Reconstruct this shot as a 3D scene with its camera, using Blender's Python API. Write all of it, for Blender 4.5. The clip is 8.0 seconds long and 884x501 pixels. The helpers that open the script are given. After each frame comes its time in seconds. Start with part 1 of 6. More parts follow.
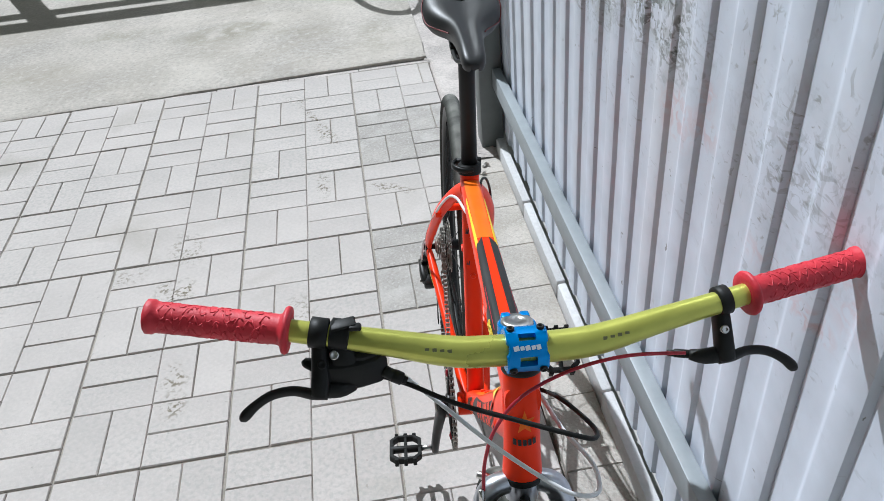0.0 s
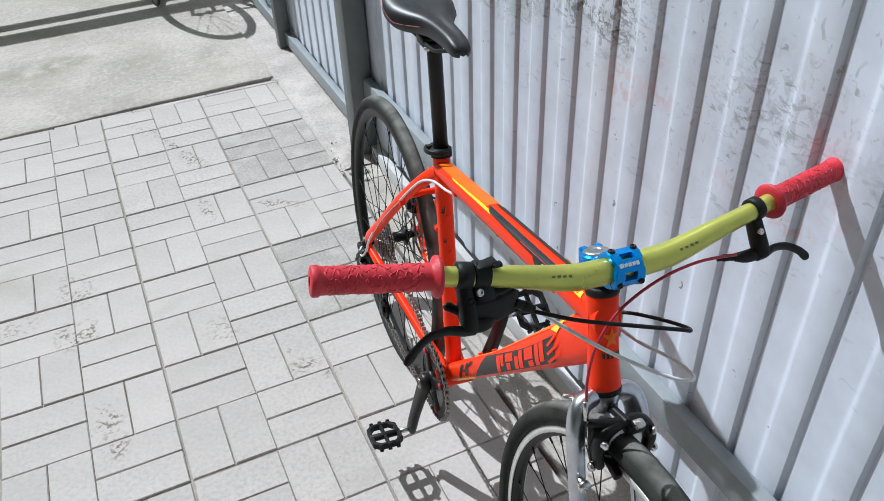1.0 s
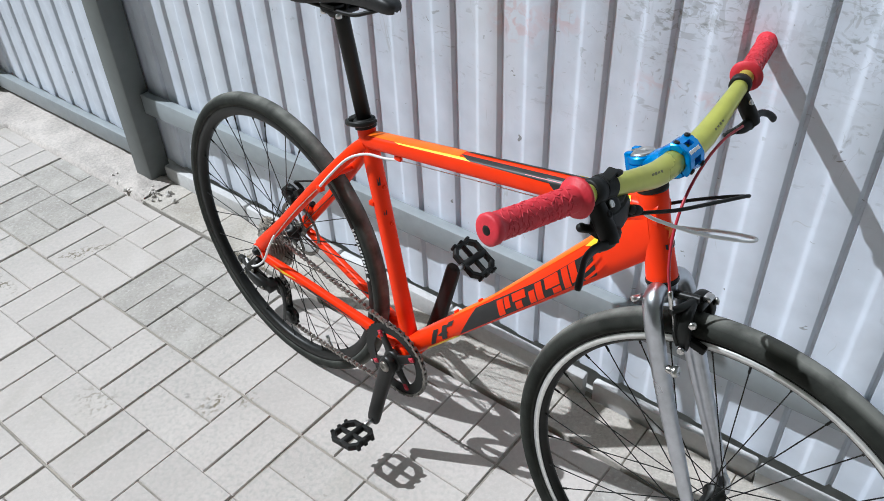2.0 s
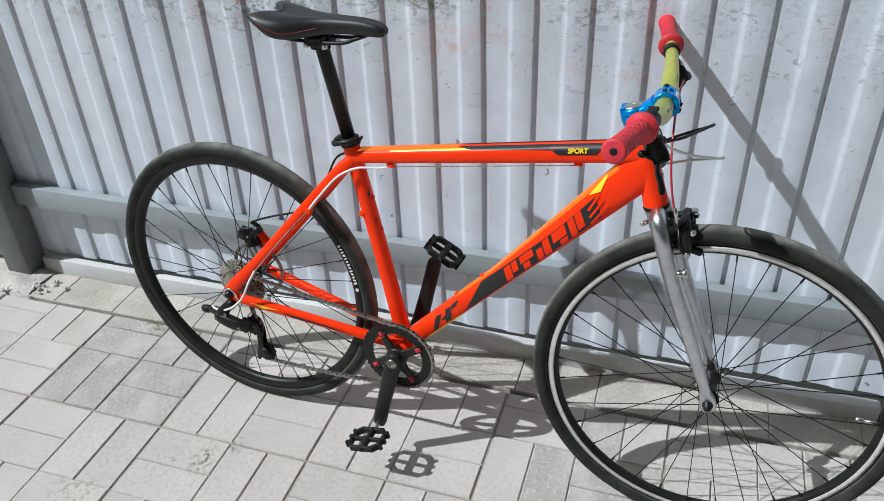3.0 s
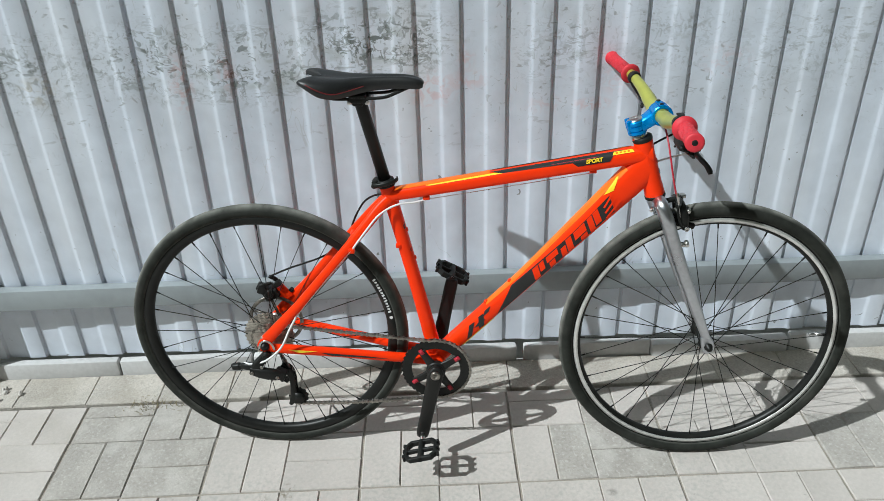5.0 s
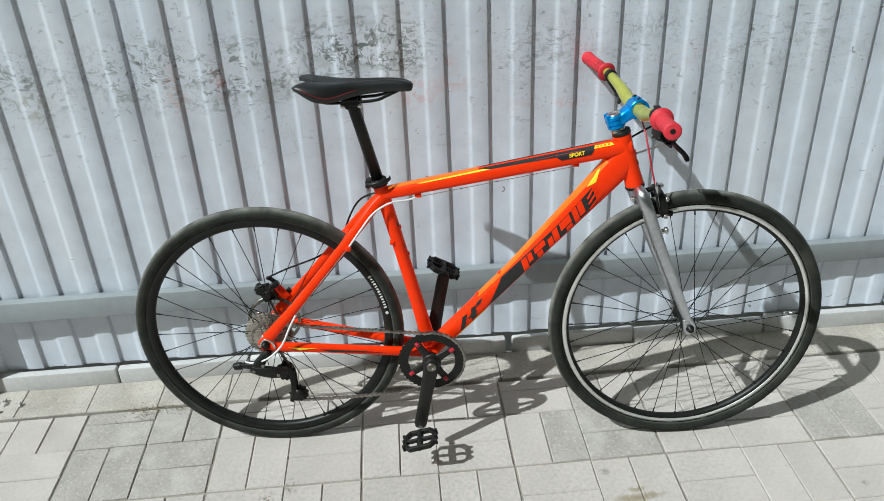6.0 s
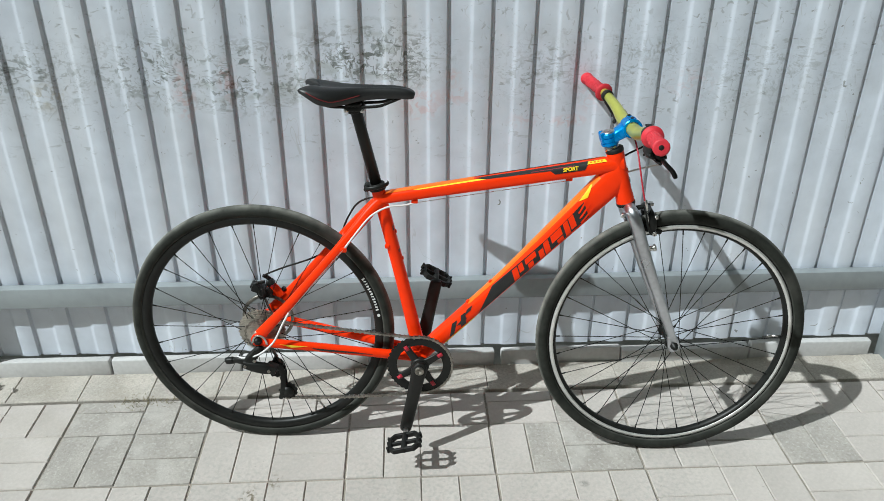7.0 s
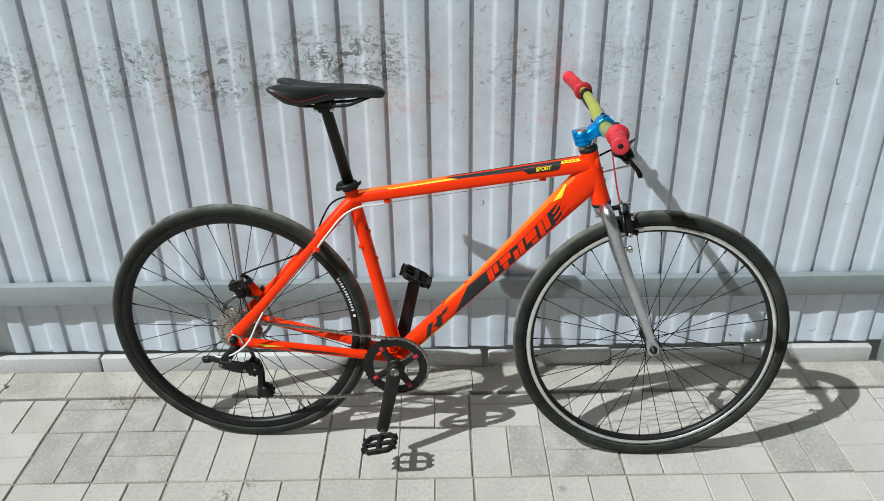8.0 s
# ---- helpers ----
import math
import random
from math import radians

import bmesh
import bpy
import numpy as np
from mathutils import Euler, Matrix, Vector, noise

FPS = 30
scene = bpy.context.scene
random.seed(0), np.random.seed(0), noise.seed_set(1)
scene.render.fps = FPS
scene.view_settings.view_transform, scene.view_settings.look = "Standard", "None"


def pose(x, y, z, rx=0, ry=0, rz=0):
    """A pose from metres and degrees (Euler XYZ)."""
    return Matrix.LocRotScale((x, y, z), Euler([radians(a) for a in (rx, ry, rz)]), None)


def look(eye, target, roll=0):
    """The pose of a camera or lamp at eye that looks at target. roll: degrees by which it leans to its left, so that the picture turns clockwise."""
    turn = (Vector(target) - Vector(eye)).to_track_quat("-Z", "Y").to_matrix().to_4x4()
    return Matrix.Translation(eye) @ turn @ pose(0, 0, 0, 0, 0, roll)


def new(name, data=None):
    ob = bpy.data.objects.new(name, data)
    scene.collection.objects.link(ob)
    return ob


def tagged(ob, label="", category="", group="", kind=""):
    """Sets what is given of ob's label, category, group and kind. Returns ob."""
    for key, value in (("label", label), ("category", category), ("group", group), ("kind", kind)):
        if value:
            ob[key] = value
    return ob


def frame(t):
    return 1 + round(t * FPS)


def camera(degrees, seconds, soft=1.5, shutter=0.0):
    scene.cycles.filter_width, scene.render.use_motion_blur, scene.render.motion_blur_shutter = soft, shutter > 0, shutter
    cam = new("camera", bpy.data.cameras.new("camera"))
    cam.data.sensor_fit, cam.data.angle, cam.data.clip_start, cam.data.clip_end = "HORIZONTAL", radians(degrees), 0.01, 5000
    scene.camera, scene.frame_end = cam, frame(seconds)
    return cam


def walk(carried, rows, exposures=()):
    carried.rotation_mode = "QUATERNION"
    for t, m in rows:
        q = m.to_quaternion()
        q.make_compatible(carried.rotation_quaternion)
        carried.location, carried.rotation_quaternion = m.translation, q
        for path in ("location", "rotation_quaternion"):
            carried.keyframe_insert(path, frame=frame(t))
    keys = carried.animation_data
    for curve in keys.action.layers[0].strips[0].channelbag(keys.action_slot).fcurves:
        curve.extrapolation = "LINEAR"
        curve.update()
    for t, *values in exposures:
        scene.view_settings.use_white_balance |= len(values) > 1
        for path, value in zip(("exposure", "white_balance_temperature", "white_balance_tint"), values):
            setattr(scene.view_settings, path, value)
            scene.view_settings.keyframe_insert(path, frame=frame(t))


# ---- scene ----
cam = camera(58.8, 8.0, soft=0.8)
PATH = [
    (0, (0.101, 0.243, 1.451), (0.234, 1.822, 0.23), -6.0),
    (0.5, (-0.043, 0.219, 1.494), (0.32, 1.824, 0.358), -0.7),
    (1, (-0.255, 0.213, 1.468), (0.383, 1.679, 0.267), -2.5),
    (1.5, (-0.42, 0.346, 1.411), (0.531, 1.581, 0.158), -2.3),
    (2, (-0.615, 0.48, 1.42), (0.592, 1.49, 0.186), -2.6),
    (2.2, (-0.727, 0.524, 1.427), (0.631, 1.417, 0.262), -2.5),
    (3.3, (-1.059, 0.847, 1.426), (0.514, 1.344, 0.295), -3.2),
    (3.5, (-1.067, 0.914, 1.448), (0.504, 1.399, 0.309), -4.6),
    (4, (-1.153, 1.101, 1.486), (0.483, 1.307, 0.353), -3.3),
    (4.5, (-1.275, 1.258, 1.499), (0.425, 1.298, 0.446), -2.6),
    (5.8, (-1.421, 1.291, 1.489), (0.324, 1.23, 0.513), -1.8),
    (6, (-1.438, 1.324, 1.505), (0.301, 1.232, 0.52), -2.7),
    (6.5, (-1.459, 1.4, 1.478), (0.27, 1.153, 0.504), -1.1),
    (7, (-1.501, 1.313, 1.489), (0.267, 1.217, 0.558), 0.3),
    (7.5, (-1.498, 1.182, 1.478), (0.274, 1.153, 0.55), 0.8),
    (8, (-1.491, 1.163, 1.476), (0.282, 1.155, 0.55), -0.7),
]
walk(cam, [(t, look(eye, target, roll)) for t, eye, target, roll in PATH], exposures=[(0, 0.08, 5680, 6.5), (2.2, 0.08, 5750, 6), (3.3, -0.09, 5850, 4), (4.5, -0.12, 5880, 2.2), (6.0, -0.07, 5950, 0.7), (8, -0.07, 5950, 0.7)])

# ---- light ----
SUN_WAY = Vector((1.0, -1.95, -2.4)).normalized()
world = bpy.data.worlds.new("world")
scene.world = world
world.use_nodes = True
sky = world.node_tree.nodes.new("ShaderNodeTexSky")
sky.sky_type = "NISHITA"
sky.sun_disc = False
sky.air_density, sky.dust_density, sky.ozone_density = 0.7, 4.0, 0.3
sky.sun_elevation = math.asin(-SUN_WAY.z)
sky.sun_rotation = math.atan2(-SUN_WAY.x, -SUN_WAY.y)
background = world.node_tree.nodes["Background"]
background.inputs["Strength"].default_value = 0.040
# a milky, hazy sky
haze = world.node_tree.nodes.new("ShaderNodeHueSaturation")
haze.inputs["Saturation"].default_value = 0.08
world.node_tree.links.new(sky.outputs["Color"], haze.inputs["Color"])
warm = world.node_tree.nodes.new("ShaderNodeMix")
warm.data_type, warm.blend_type = "RGBA", "MULTIPLY"
warm.inputs[0].default_value = 1.0
warm.inputs[7].default_value = (1.0, 1.0, 0.865, 1)
world.node_tree.links.new(haze.outputs["Color"], warm.inputs[6])
world.node_tree.links.new(warm.outputs[2], background.inputs["Color"])
sun_data = bpy.data.lights.new("sun", "SUN")
sun_data.energy = 4.5
sun_data.angle = radians(0.55)
sun_data.color = (1.0, 0.970, 0.945)
sun = new("sun", sun_data)
sun.matrix_world = look((-4, 8, 10), Vector((-4, 8, 10)) + SUN_WAY)


# ---- materials ----
def material(name, base, rough=0.6, metal=0.0, spread=0.12, grain=40.0, stain=4.0, bump=0.15, bump_scale=None, coat=0.0,
             dark=None, piece=0.0, depth=0.002, spec=0.5):
    """Base colour varied at two scales, roughness variation and fine relief, in metres of the object's own space."""
    m = bpy.data.materials.new(name)
    m.use_nodes = True
    n, k = m.node_tree.nodes, m.node_tree.links
    b = n["Principled BSDF"]
    co = n.new("ShaderNodeTexCoord")
    fine, broad = n.new("ShaderNodeTexNoise"), n.new("ShaderNodeTexNoise")
    fine.inputs["Scale"].default_value, broad.inputs["Scale"].default_value = grain, stain
    fine.inputs["Detail"].default_value, broad.inputs["Detail"].default_value = 6, 5
    k.new(co.outputs["Object"], fine.inputs["Vector"]), k.new(co.outputs["Object"], broad.inputs["Vector"])
    both = n.new("ShaderNodeMath")
    both.operation = "MULTIPLY_ADD"
    both.inputs[1].default_value = 0.45
    k.new(fine.outputs["Fac"], both.inputs[0])
    half = n.new("ShaderNodeMath")
    half.operation = "MULTIPLY"
    half.inputs[1].default_value = 0.55
    k.new(broad.outputs["Fac"], half.inputs[0]), k.new(half.outputs[0], both.inputs[2])
    ramp = n.new("ShaderNodeValToRGB")
    low = dark or [c * (1 - 2.2 * spread) for c in base]
    high = [min(1, c * (1 + 0.9 * spread)) for c in base]
    ramp.color_ramp.elements[0].position, ramp.color_ramp.elements[1].position = 0.32, 0.62
    ramp.color_ramp.elements[0].color, ramp.color_ramp.elements[1].color = (*low, 1), (*high, 1)
    k.new(both.outputs[0], ramp.inputs["Fac"])
    colour = ramp.outputs["Color"]
    if piece:
        info = n.new("ShaderNodeObjectInfo")
        span = n.new("ShaderNodeMapRange")
        span.inputs["To Min"].default_value, span.inputs["To Max"].default_value = 1 - piece, 1 + piece * 0.4
        k.new(info.outputs["Random"], span.inputs["Value"])
        hue = n.new("ShaderNodeHueSaturation")
        k.new(span.outputs[0], hue.inputs["Value"]), k.new(colour, hue.inputs["Color"])
        colour = hue.outputs["Color"]
    k.new(colour, b.inputs["Base Color"])
    wear = n.new("ShaderNodeMapRange")
    wear.inputs["To Min"].default_value, wear.inputs["To Max"].default_value = max(0.03, rough - 0.08), min(1, rough + 0.08)
    k.new(broad.outputs["Fac"], wear.inputs["Value"]), k.new(wear.outputs[0], b.inputs["Roughness"])
    b.inputs["Metallic"].default_value = metal
    b.inputs["Coat Weight"].default_value = coat
    b.inputs["Coat Roughness"].default_value = 0.06
    b.inputs["Specular IOR Level"].default_value = spec
    if bump:
        rough_tex = n.new("ShaderNodeTexNoise")
        rough_tex.inputs["Scale"].default_value = bump_scale or grain * 2
        rough_tex.inputs["Detail"].default_value = 8
        k.new(co.outputs["Object"], rough_tex.inputs["Vector"])
        relief = n.new("ShaderNodeBump")
        relief.inputs["Strength"].default_value, relief.inputs["Distance"].default_value = bump, depth
        k.new(rough_tex.outputs["Fac"], relief.inputs["Height"]), k.new(relief.outputs["Normal"], b.inputs["Normal"])
    return m


def mix_over(m, colour, mask, rough=None):
    """Lay a second colour over a material where the mask socket says."""
    n, k = m.node_tree.nodes, m.node_tree.links
    b = n["Principled BSDF"]
    under = b.inputs["Base Color"].links[0].from_socket
    mix = n.new("ShaderNodeMix")
    mix.data_type = "RGBA"
    mix.inputs[7].default_value = (*colour, 1)
    k.new(mask, mix.inputs[0]), k.new(under, mix.inputs[6]), k.new(mix.outputs[2], b.inputs["Base Color"])


def noise_mask(m, scale, low, high, stretch=(1, 1, 1), shift=(0, 0, 0), detail=4, distortion=0.0, world_space=True):
    n, k = m.node_tree.nodes, m.node_tree.links
    co = n.new("ShaderNodeNewGeometry") if world_space else n.new("ShaderNodeTexCoord")
    mp = n.new("ShaderNodeMapping")
    mp.inputs["Scale"].default_value, mp.inputs["Location"].default_value = stretch, shift
    k.new(co.outputs["Position" if world_space else "Object"], mp.inputs["Vector"])
    t = n.new("ShaderNodeTexNoise")
    t.inputs["Scale"].default_value, t.inputs["Detail"].default_value, t.inputs["Distortion"].default_value = scale, detail, distortion
    k.new(mp.outputs[0], t.inputs["Vector"])
    r = n.new("ShaderNodeMapRange")
    r.inputs["From Min"].default_value, r.inputs["From Max"].default_value = low, high
    k.new(t.outputs["Fac"], r.inputs["Value"])
    return r.outputs[0]


def band_mask(m, axis, a, b, c, d):
    """1 between b and c of a world axis, falling to 0 at a and d."""
    n, k = m.node_tree.nodes, m.node_tree.links
    geo, sep = n.new("ShaderNodeNewGeometry"), n.new("ShaderNodeSeparateXYZ")
    k.new(geo.outputs["Position"], sep.inputs[0])
    up, down, mul = n.new("ShaderNodeMapRange"), n.new("ShaderNodeMapRange"), n.new("ShaderNodeMath")
    up.inputs["From Min"].default_value, up.inputs["From Max"].default_value = a, b
    down.inputs["From Min"].default_value, down.inputs["From Max"].default_value = d, c
    mul.operation = "MULTIPLY"
    k.new(sep.outputs[axis], up.inputs["Value"]), k.new(sep.outputs[axis], down.inputs["Value"])
    k.new(up.outputs[0], mul.inputs[0]), k.new(down.outputs[0], mul.inputs[1])
    return mul.outputs[0]


def times(m, *masks):
    n, k = m.node_tree.nodes, m.node_tree.links
    out = masks[0]
    for other in masks[1:]:
        mul = n.new("ShaderNodeMath")
        mul.operation = "MULTIPLY"
        if isinstance(other, float):
            mul.inputs[1].default_value = other
        else:
            k.new(other, mul.inputs[1])
        k.new(out, mul.inputs[0])
        out = mul.outputs[0]
    return out


PAVER = material("paver_concrete", (0.508, 0.467, 0.434), 0.88, spread=0.06, grain=90, stain=5, bump=0.3, bump_scale=260, piece=0.06, depth=0.001)
WORN = material("worn_paver", (0.405, 0.378, 0.346), 0.92, spread=0.10, grain=110, stain=9, bump=0.5, bump_scale=200, piece=0.07, depth=0.0018)
JOINT = material("joint_sand", (0.32, 0.29, 0.25), 0.95, spread=0.2, grain=300, stain=9, bump=0.6, bump_scale=400)
STRIP = material("strip_concrete", (0.47, 0.435, 0.39), 0.92, spread=0.14, grain=140, stain=7, bump=0.6, bump_scale=200, piece=0.06, depth=0.0025)
SLAB = material("slab_concrete", (0.475, 0.437, 0.388), 0.92, spread=0.14, grain=60, stain=2.2, bump=0.6, bump_scale=90, depth=0.004)
GROUND = material("far_ground", (0.50, 0.49, 0.47), 0.95, spread=0.15, grain=30, stain=0.8, bump=0.3)
BLOCK = material("edging_block", (0.56, 0.555, 0.55), 0.8, spread=0.06, grain=70, stain=6, bump=0.4, piece=0.08)
SHEET = material("fence_sheet_paint", (0.645, 0.694, 0.778), 0.42, spread=0.07, grain=16, stain=1.6, bump=0.08, bump_scale=9)
# olive grey for the unseen wall that holds back sky light
UNSEEN_WALL = material("unseen_wall_grey", (0.20, 0.20, 0.165), 0.92, spread=0.15, grain=40, stain=1.2, bump=0.5)
# near black so that the second unseen wall throws little light back
UNSEEN_DARK_WALL = material("unseen_wall_dark", (0.075, 0.08, 0.06), 0.92, spread=0.18, grain=40, stain=1.2, bump=0.5)
RAIL = material("rail_paint", (0.275, 0.302, 0.315), 0.45, spread=0.07, grain=30, stain=3, bump=0.06)
POST = material("post_paint", (0.14, 0.155, 0.152), 0.5, spread=0.07, grain=30, stain=3, bump=0.06)
DEBRIS = material("rubble", (0.62, 0.59, 0.55), 0.95, spread=0.14, grain=80, stain=12, bump=0.2)
SANDY = material("sandy_concrete", (0.52, 0.475, 0.44), 0.95, spread=0.16, grain=110, stain=6, bump=0.8, bump_scale=140, depth=0.004)
WEED = material("dry_weed", (0.20, 0.17, 0.09), 0.9, spread=0.3, grain=60, stain=20, bump=0.2)
ORANGE = material("frame_paint", (0.93, 0.039, 0.002), 0.34, spread=0.04, grain=20, stain=5, bump=0.0, coat=0.0, spec=0.16)
AMBER = material("amber_decal", (0.95, 0.17, 0.006), 0.34, spread=0.10, grain=30, stain=9, bump=0.0, spec=0.25)
YELLOW = material("yellow_decal", (0.93, 0.66, 0.03), 0.34, spread=0.05, grain=30, stain=9, bump=0.0, spec=0.3)
CHARCOAL = material("charcoal_decal", (0.026, 0.026, 0.026), 0.40, spread=0.1, grain=60, stain=9, bump=0.0, spec=0.3)
RUBBER = material("tyre_rubber", (0.023, 0.025, 0.021), 0.80, spread=0.25, grain=45, stain=12, bump=0.3, bump_scale=300, spec=0.2)
BLACK = material("black_anodised", (0.011, 0.0115, 0.0105), 0.42, spread=0.15, grain=60, stain=12, bump=0.05, spec=0.25)
PLASTIC = material("black_plastic", (0.013, 0.0135, 0.0125), 0.52, spread=0.2, grain=80, stain=12, bump=0.1, spec=0.22)
SADDLE = material("saddle_vinyl", (0.014, 0.0145, 0.015), 0.44, spread=0.15, grain=200, stain=12, bump=0.25, bump_scale=900, depth=0.0005)
STEEL = material("bright_steel", (0.62, 0.61, 0.59), 0.28, metal=1.0, spread=0.1, grain=60, stain=15, bump=0.05)
COGS = material("cassette_steel", (0.52, 0.49, 0.44), 0.45, metal=1.0, spread=0.2, grain=90, stain=20, bump=0.1)
CHAIN = material("chain_steel", (0.29, 0.27, 0.24), 0.32, metal=0.9, spread=0.3, grain=90, stain=20, bump=0.1)
FORK = material("brushed_alloy", (0.54, 0.56, 0.60), 0.30, metal=1.0, spread=0.08, grain=90, stain=8, bump=0.06)
SILVER = material("machined_rim", (0.78, 0.78, 0.76), 0.36, metal=0.7, spread=0.08, grain=90, stain=10, bump=0.05)
LIME = material("lime_anodised", (0.56, 0.57, 0.115), 0.30, metal=0.5, spread=0.08, grain=30, stain=7, bump=0.02)
BLUE = material("blue_anodised", (0.008, 0.26, 0.72), 0.26, metal=0.5, spread=0.06, grain=40, stain=9, bump=0.02)
RED = material("red_rubber", (0.58, 0.026, 0.042), 0.55, spread=0.12, grain=60, stain=14, bump=0.25, bump_scale=260)
RED_CABLE = material("red_housing", (0.45, 0.02, 0.04), 0.4, spread=0.1, grain=60, stain=14, bump=0.0)
PIPING = material("piping_red", (0.16, 0.012, 0.014), 0.5, spread=0.1, grain=60, stain=14, bump=0.0)
WHITE = material("white_housing", (0.74, 0.74, 0.74), 0.4, spread=0.06, grain=60, stain=14, bump=0.0)
PRINT = material("olive_print", (0.19, 0.19, 0.08), 0.5, spread=0.1, grain=60, stain=14, bump=0.0)
DARK_PAINT = material("dark_paint", (0.03, 0.035, 0.04), 0.4, spread=0.1, grain=40, stain=8, bump=0.03)
CRANK = material("crank_black", (0.014, 0.0135, 0.0125), 0.42, spread=0.15, grain=50, stain=10, bump=0.04, spec=0.3)

# scuffs, scratches and rubbed-off paint on the sheets


def oval_mask(m, y, z, ry, rz, edge=0.25):
    """1 round a place on the fence, falling to 0 at an oval edge."""
    n, k = m.node_tree.nodes, m.node_tree.links
    geo, mp, ln, r = n.new("ShaderNodeNewGeometry"), n.new("ShaderNodeMapping"), n.new("ShaderNodeVectorMath"), n.new("ShaderNodeMapRange")
    mp.vector_type = "TEXTURE"
    mp.inputs["Location"].default_value, mp.inputs["Scale"].default_value = (0.57, y, z), (10, ry, rz)
    ln.operation = "LENGTH"
    r.inputs["From Min"].default_value, r.inputs["From Max"].default_value = 1.0, edge
    k.new(geo.outputs["Position"], mp.inputs["Vector"]), k.new(mp.outputs[0], ln.inputs[0]), k.new(ln.outputs["Value"], r.inputs["Value"])
    return r.outputs[0]


def most(m, *masks):
    n, k = m.node_tree.nodes, m.node_tree.links
    out = masks[0]
    for other in masks[1:]:
        top = n.new("ShaderNodeMath")
        top.operation = "MAXIMUM"
        k.new(out, top.inputs[0]), k.new(other, top.inputs[1])
        out = top.outputs[0]
    return out


def curl_mask(m, scale, width, stretch=(1, 1, 1), shift=(0, 0, 0), distortion=1.0):
    """Thin curling lines: the contour of a noise."""
    n, k = m.node_tree.nodes, m.node_tree.links
    full = noise_mask(m, scale, 0.0, 1.0, stretch, shift, 2, distortion)
    r = n.new("ShaderNodeMapRange")
    sub, ab = n.new("ShaderNodeMath"), n.new("ShaderNodeMath")
    sub.operation, ab.operation = "SUBTRACT", "ABSOLUTE"
    sub.inputs[1].default_value = 0.5
    r.inputs["From Min"].default_value, r.inputs["From Max"].default_value = width, width * 0.4
    k.new(full, sub.inputs[0]), k.new(sub.outputs[0], ab.inputs[0]), k.new(ab.outputs[0], r.inputs["Value"])
    return r.outputs[0]


# rub marks at saddle and bar height, thickest behind the saddle
CLUSTER = most(SHEET, oval_mask(SHEET, 1.40, 0.975, 0.26, 0.115), oval_mask(SHEET, 1.72, 0.925, 0.22, 0.12), times(SHEET, oval_mask(SHEET, 1.95, 0.945, 0.22, 0.12), 0.8), times(SHEET, oval_mask(SHEET, 0.66, 0.965, 0.17, 0.14), 0.34), times(SHEET, oval_mask(SHEET, 0.92, 0.94, 0.22, 0.12), 0.36), times(SHEET, oval_mask(SHEET, 2.30, 0.93, 0.25, 0.12), 0.6), times(SHEET, oval_mask(SHEET, 0.30, 0.93, 0.30, 0.15), 0.3))
BAND = times(SHEET, band_mask(SHEET, 2, 0.62, 0.84, 1.08, 1.34), band_mask(SHEET, 1, -0.5, 0.3, 2.2, 2.8))
mix_over(SHEET, (0.80, 0.81, 0.83), times(SHEET, noise_mask(SHEET, 2.4, 0.5, 0.75, (1, 2.5, 0.5), (4, 4, 4), 6), 0.45))
mix_over(SHEET, (0.42, 0.43, 0.42), times(SHEET, noise_mask(SHEET, 4.2, 0.48, 0.68, (1, 1, 1.5), (7, 2, 1), 7, 0.6), BAND, 0.18))
# soft grey-green smears, wider than high
mix_over(SHEET, (0.30, 0.33, 0.30), times(SHEET, noise_mask(SHEET, 11, 0.53, 0.68, (1, 0.75, 1.9), (2, 2, 8), 6, 0.8), CLUSTER, 0.60))
# short crisp strokes, slanting both ways
for turn, shift, amount in (((1, 0.50, 1.5), (3, 1, 0), 0.85), ((1, 0.9, 1.1), (9, 4, 5), 0.8), ((1, 1.3, 0.7), (6, 7, 2), 0.6)):
    mix_over(SHEET, (0.09, 0.105, 0.09), times(SHEET, noise_mask(SHEET, 52, 0.555, 0.60, turn, shift, 3, 0.9), noise_mask(SHEET, 13, 0.44, 0.56, (1, 0.8, 1.5), shift, 4, 1.0), CLUSTER, amount))
    mix_over(SHEET, (0.20, 0.21, 0.205), times(SHEET, noise_mask(SHEET, 52, 0.63, 0.70, turn, (shift[2], shift[0], shift[1]), 4, 0.7), noise_mask(SHEET, 6, 0.47, 0.58, (1, 0.8, 1.3), shift, 3, 1.0), BAND, amount * 0.7))
# thin curling scratches and a few dark nicks
mix_over(SHEET, (0.16, 0.17, 0.16), times(SHEET, curl_mask(SHEET, 30, 0.030, (1, 0.8, 1.3), (3, 1, 0), 1.3), noise_mask(SHEET, 22, 0.52, 0.57, (1, 1, 1.2), (0, 5, 2), 3), CLUSTER, 0.75))
mix_over(SHEET, (0.22, 0.23, 0.23), times(SHEET, noise_mask(SHEET, 34, 0.72, 0.75, (1, 1, 1.3), (1, 9, 4), 3, 1.0), 0.9))
mix_over(SHEET, (0.42, 0.43, 0.43), times(SHEET, curl_mask(SHEET, 6, 0.004, (1, 1.6, 0.6), (5, 3, 1), 0.6), noise_mask(SHEET, 9, 0.56, 0.62, (1, 1, 1), (8, 8, 2), 3), 0.4))
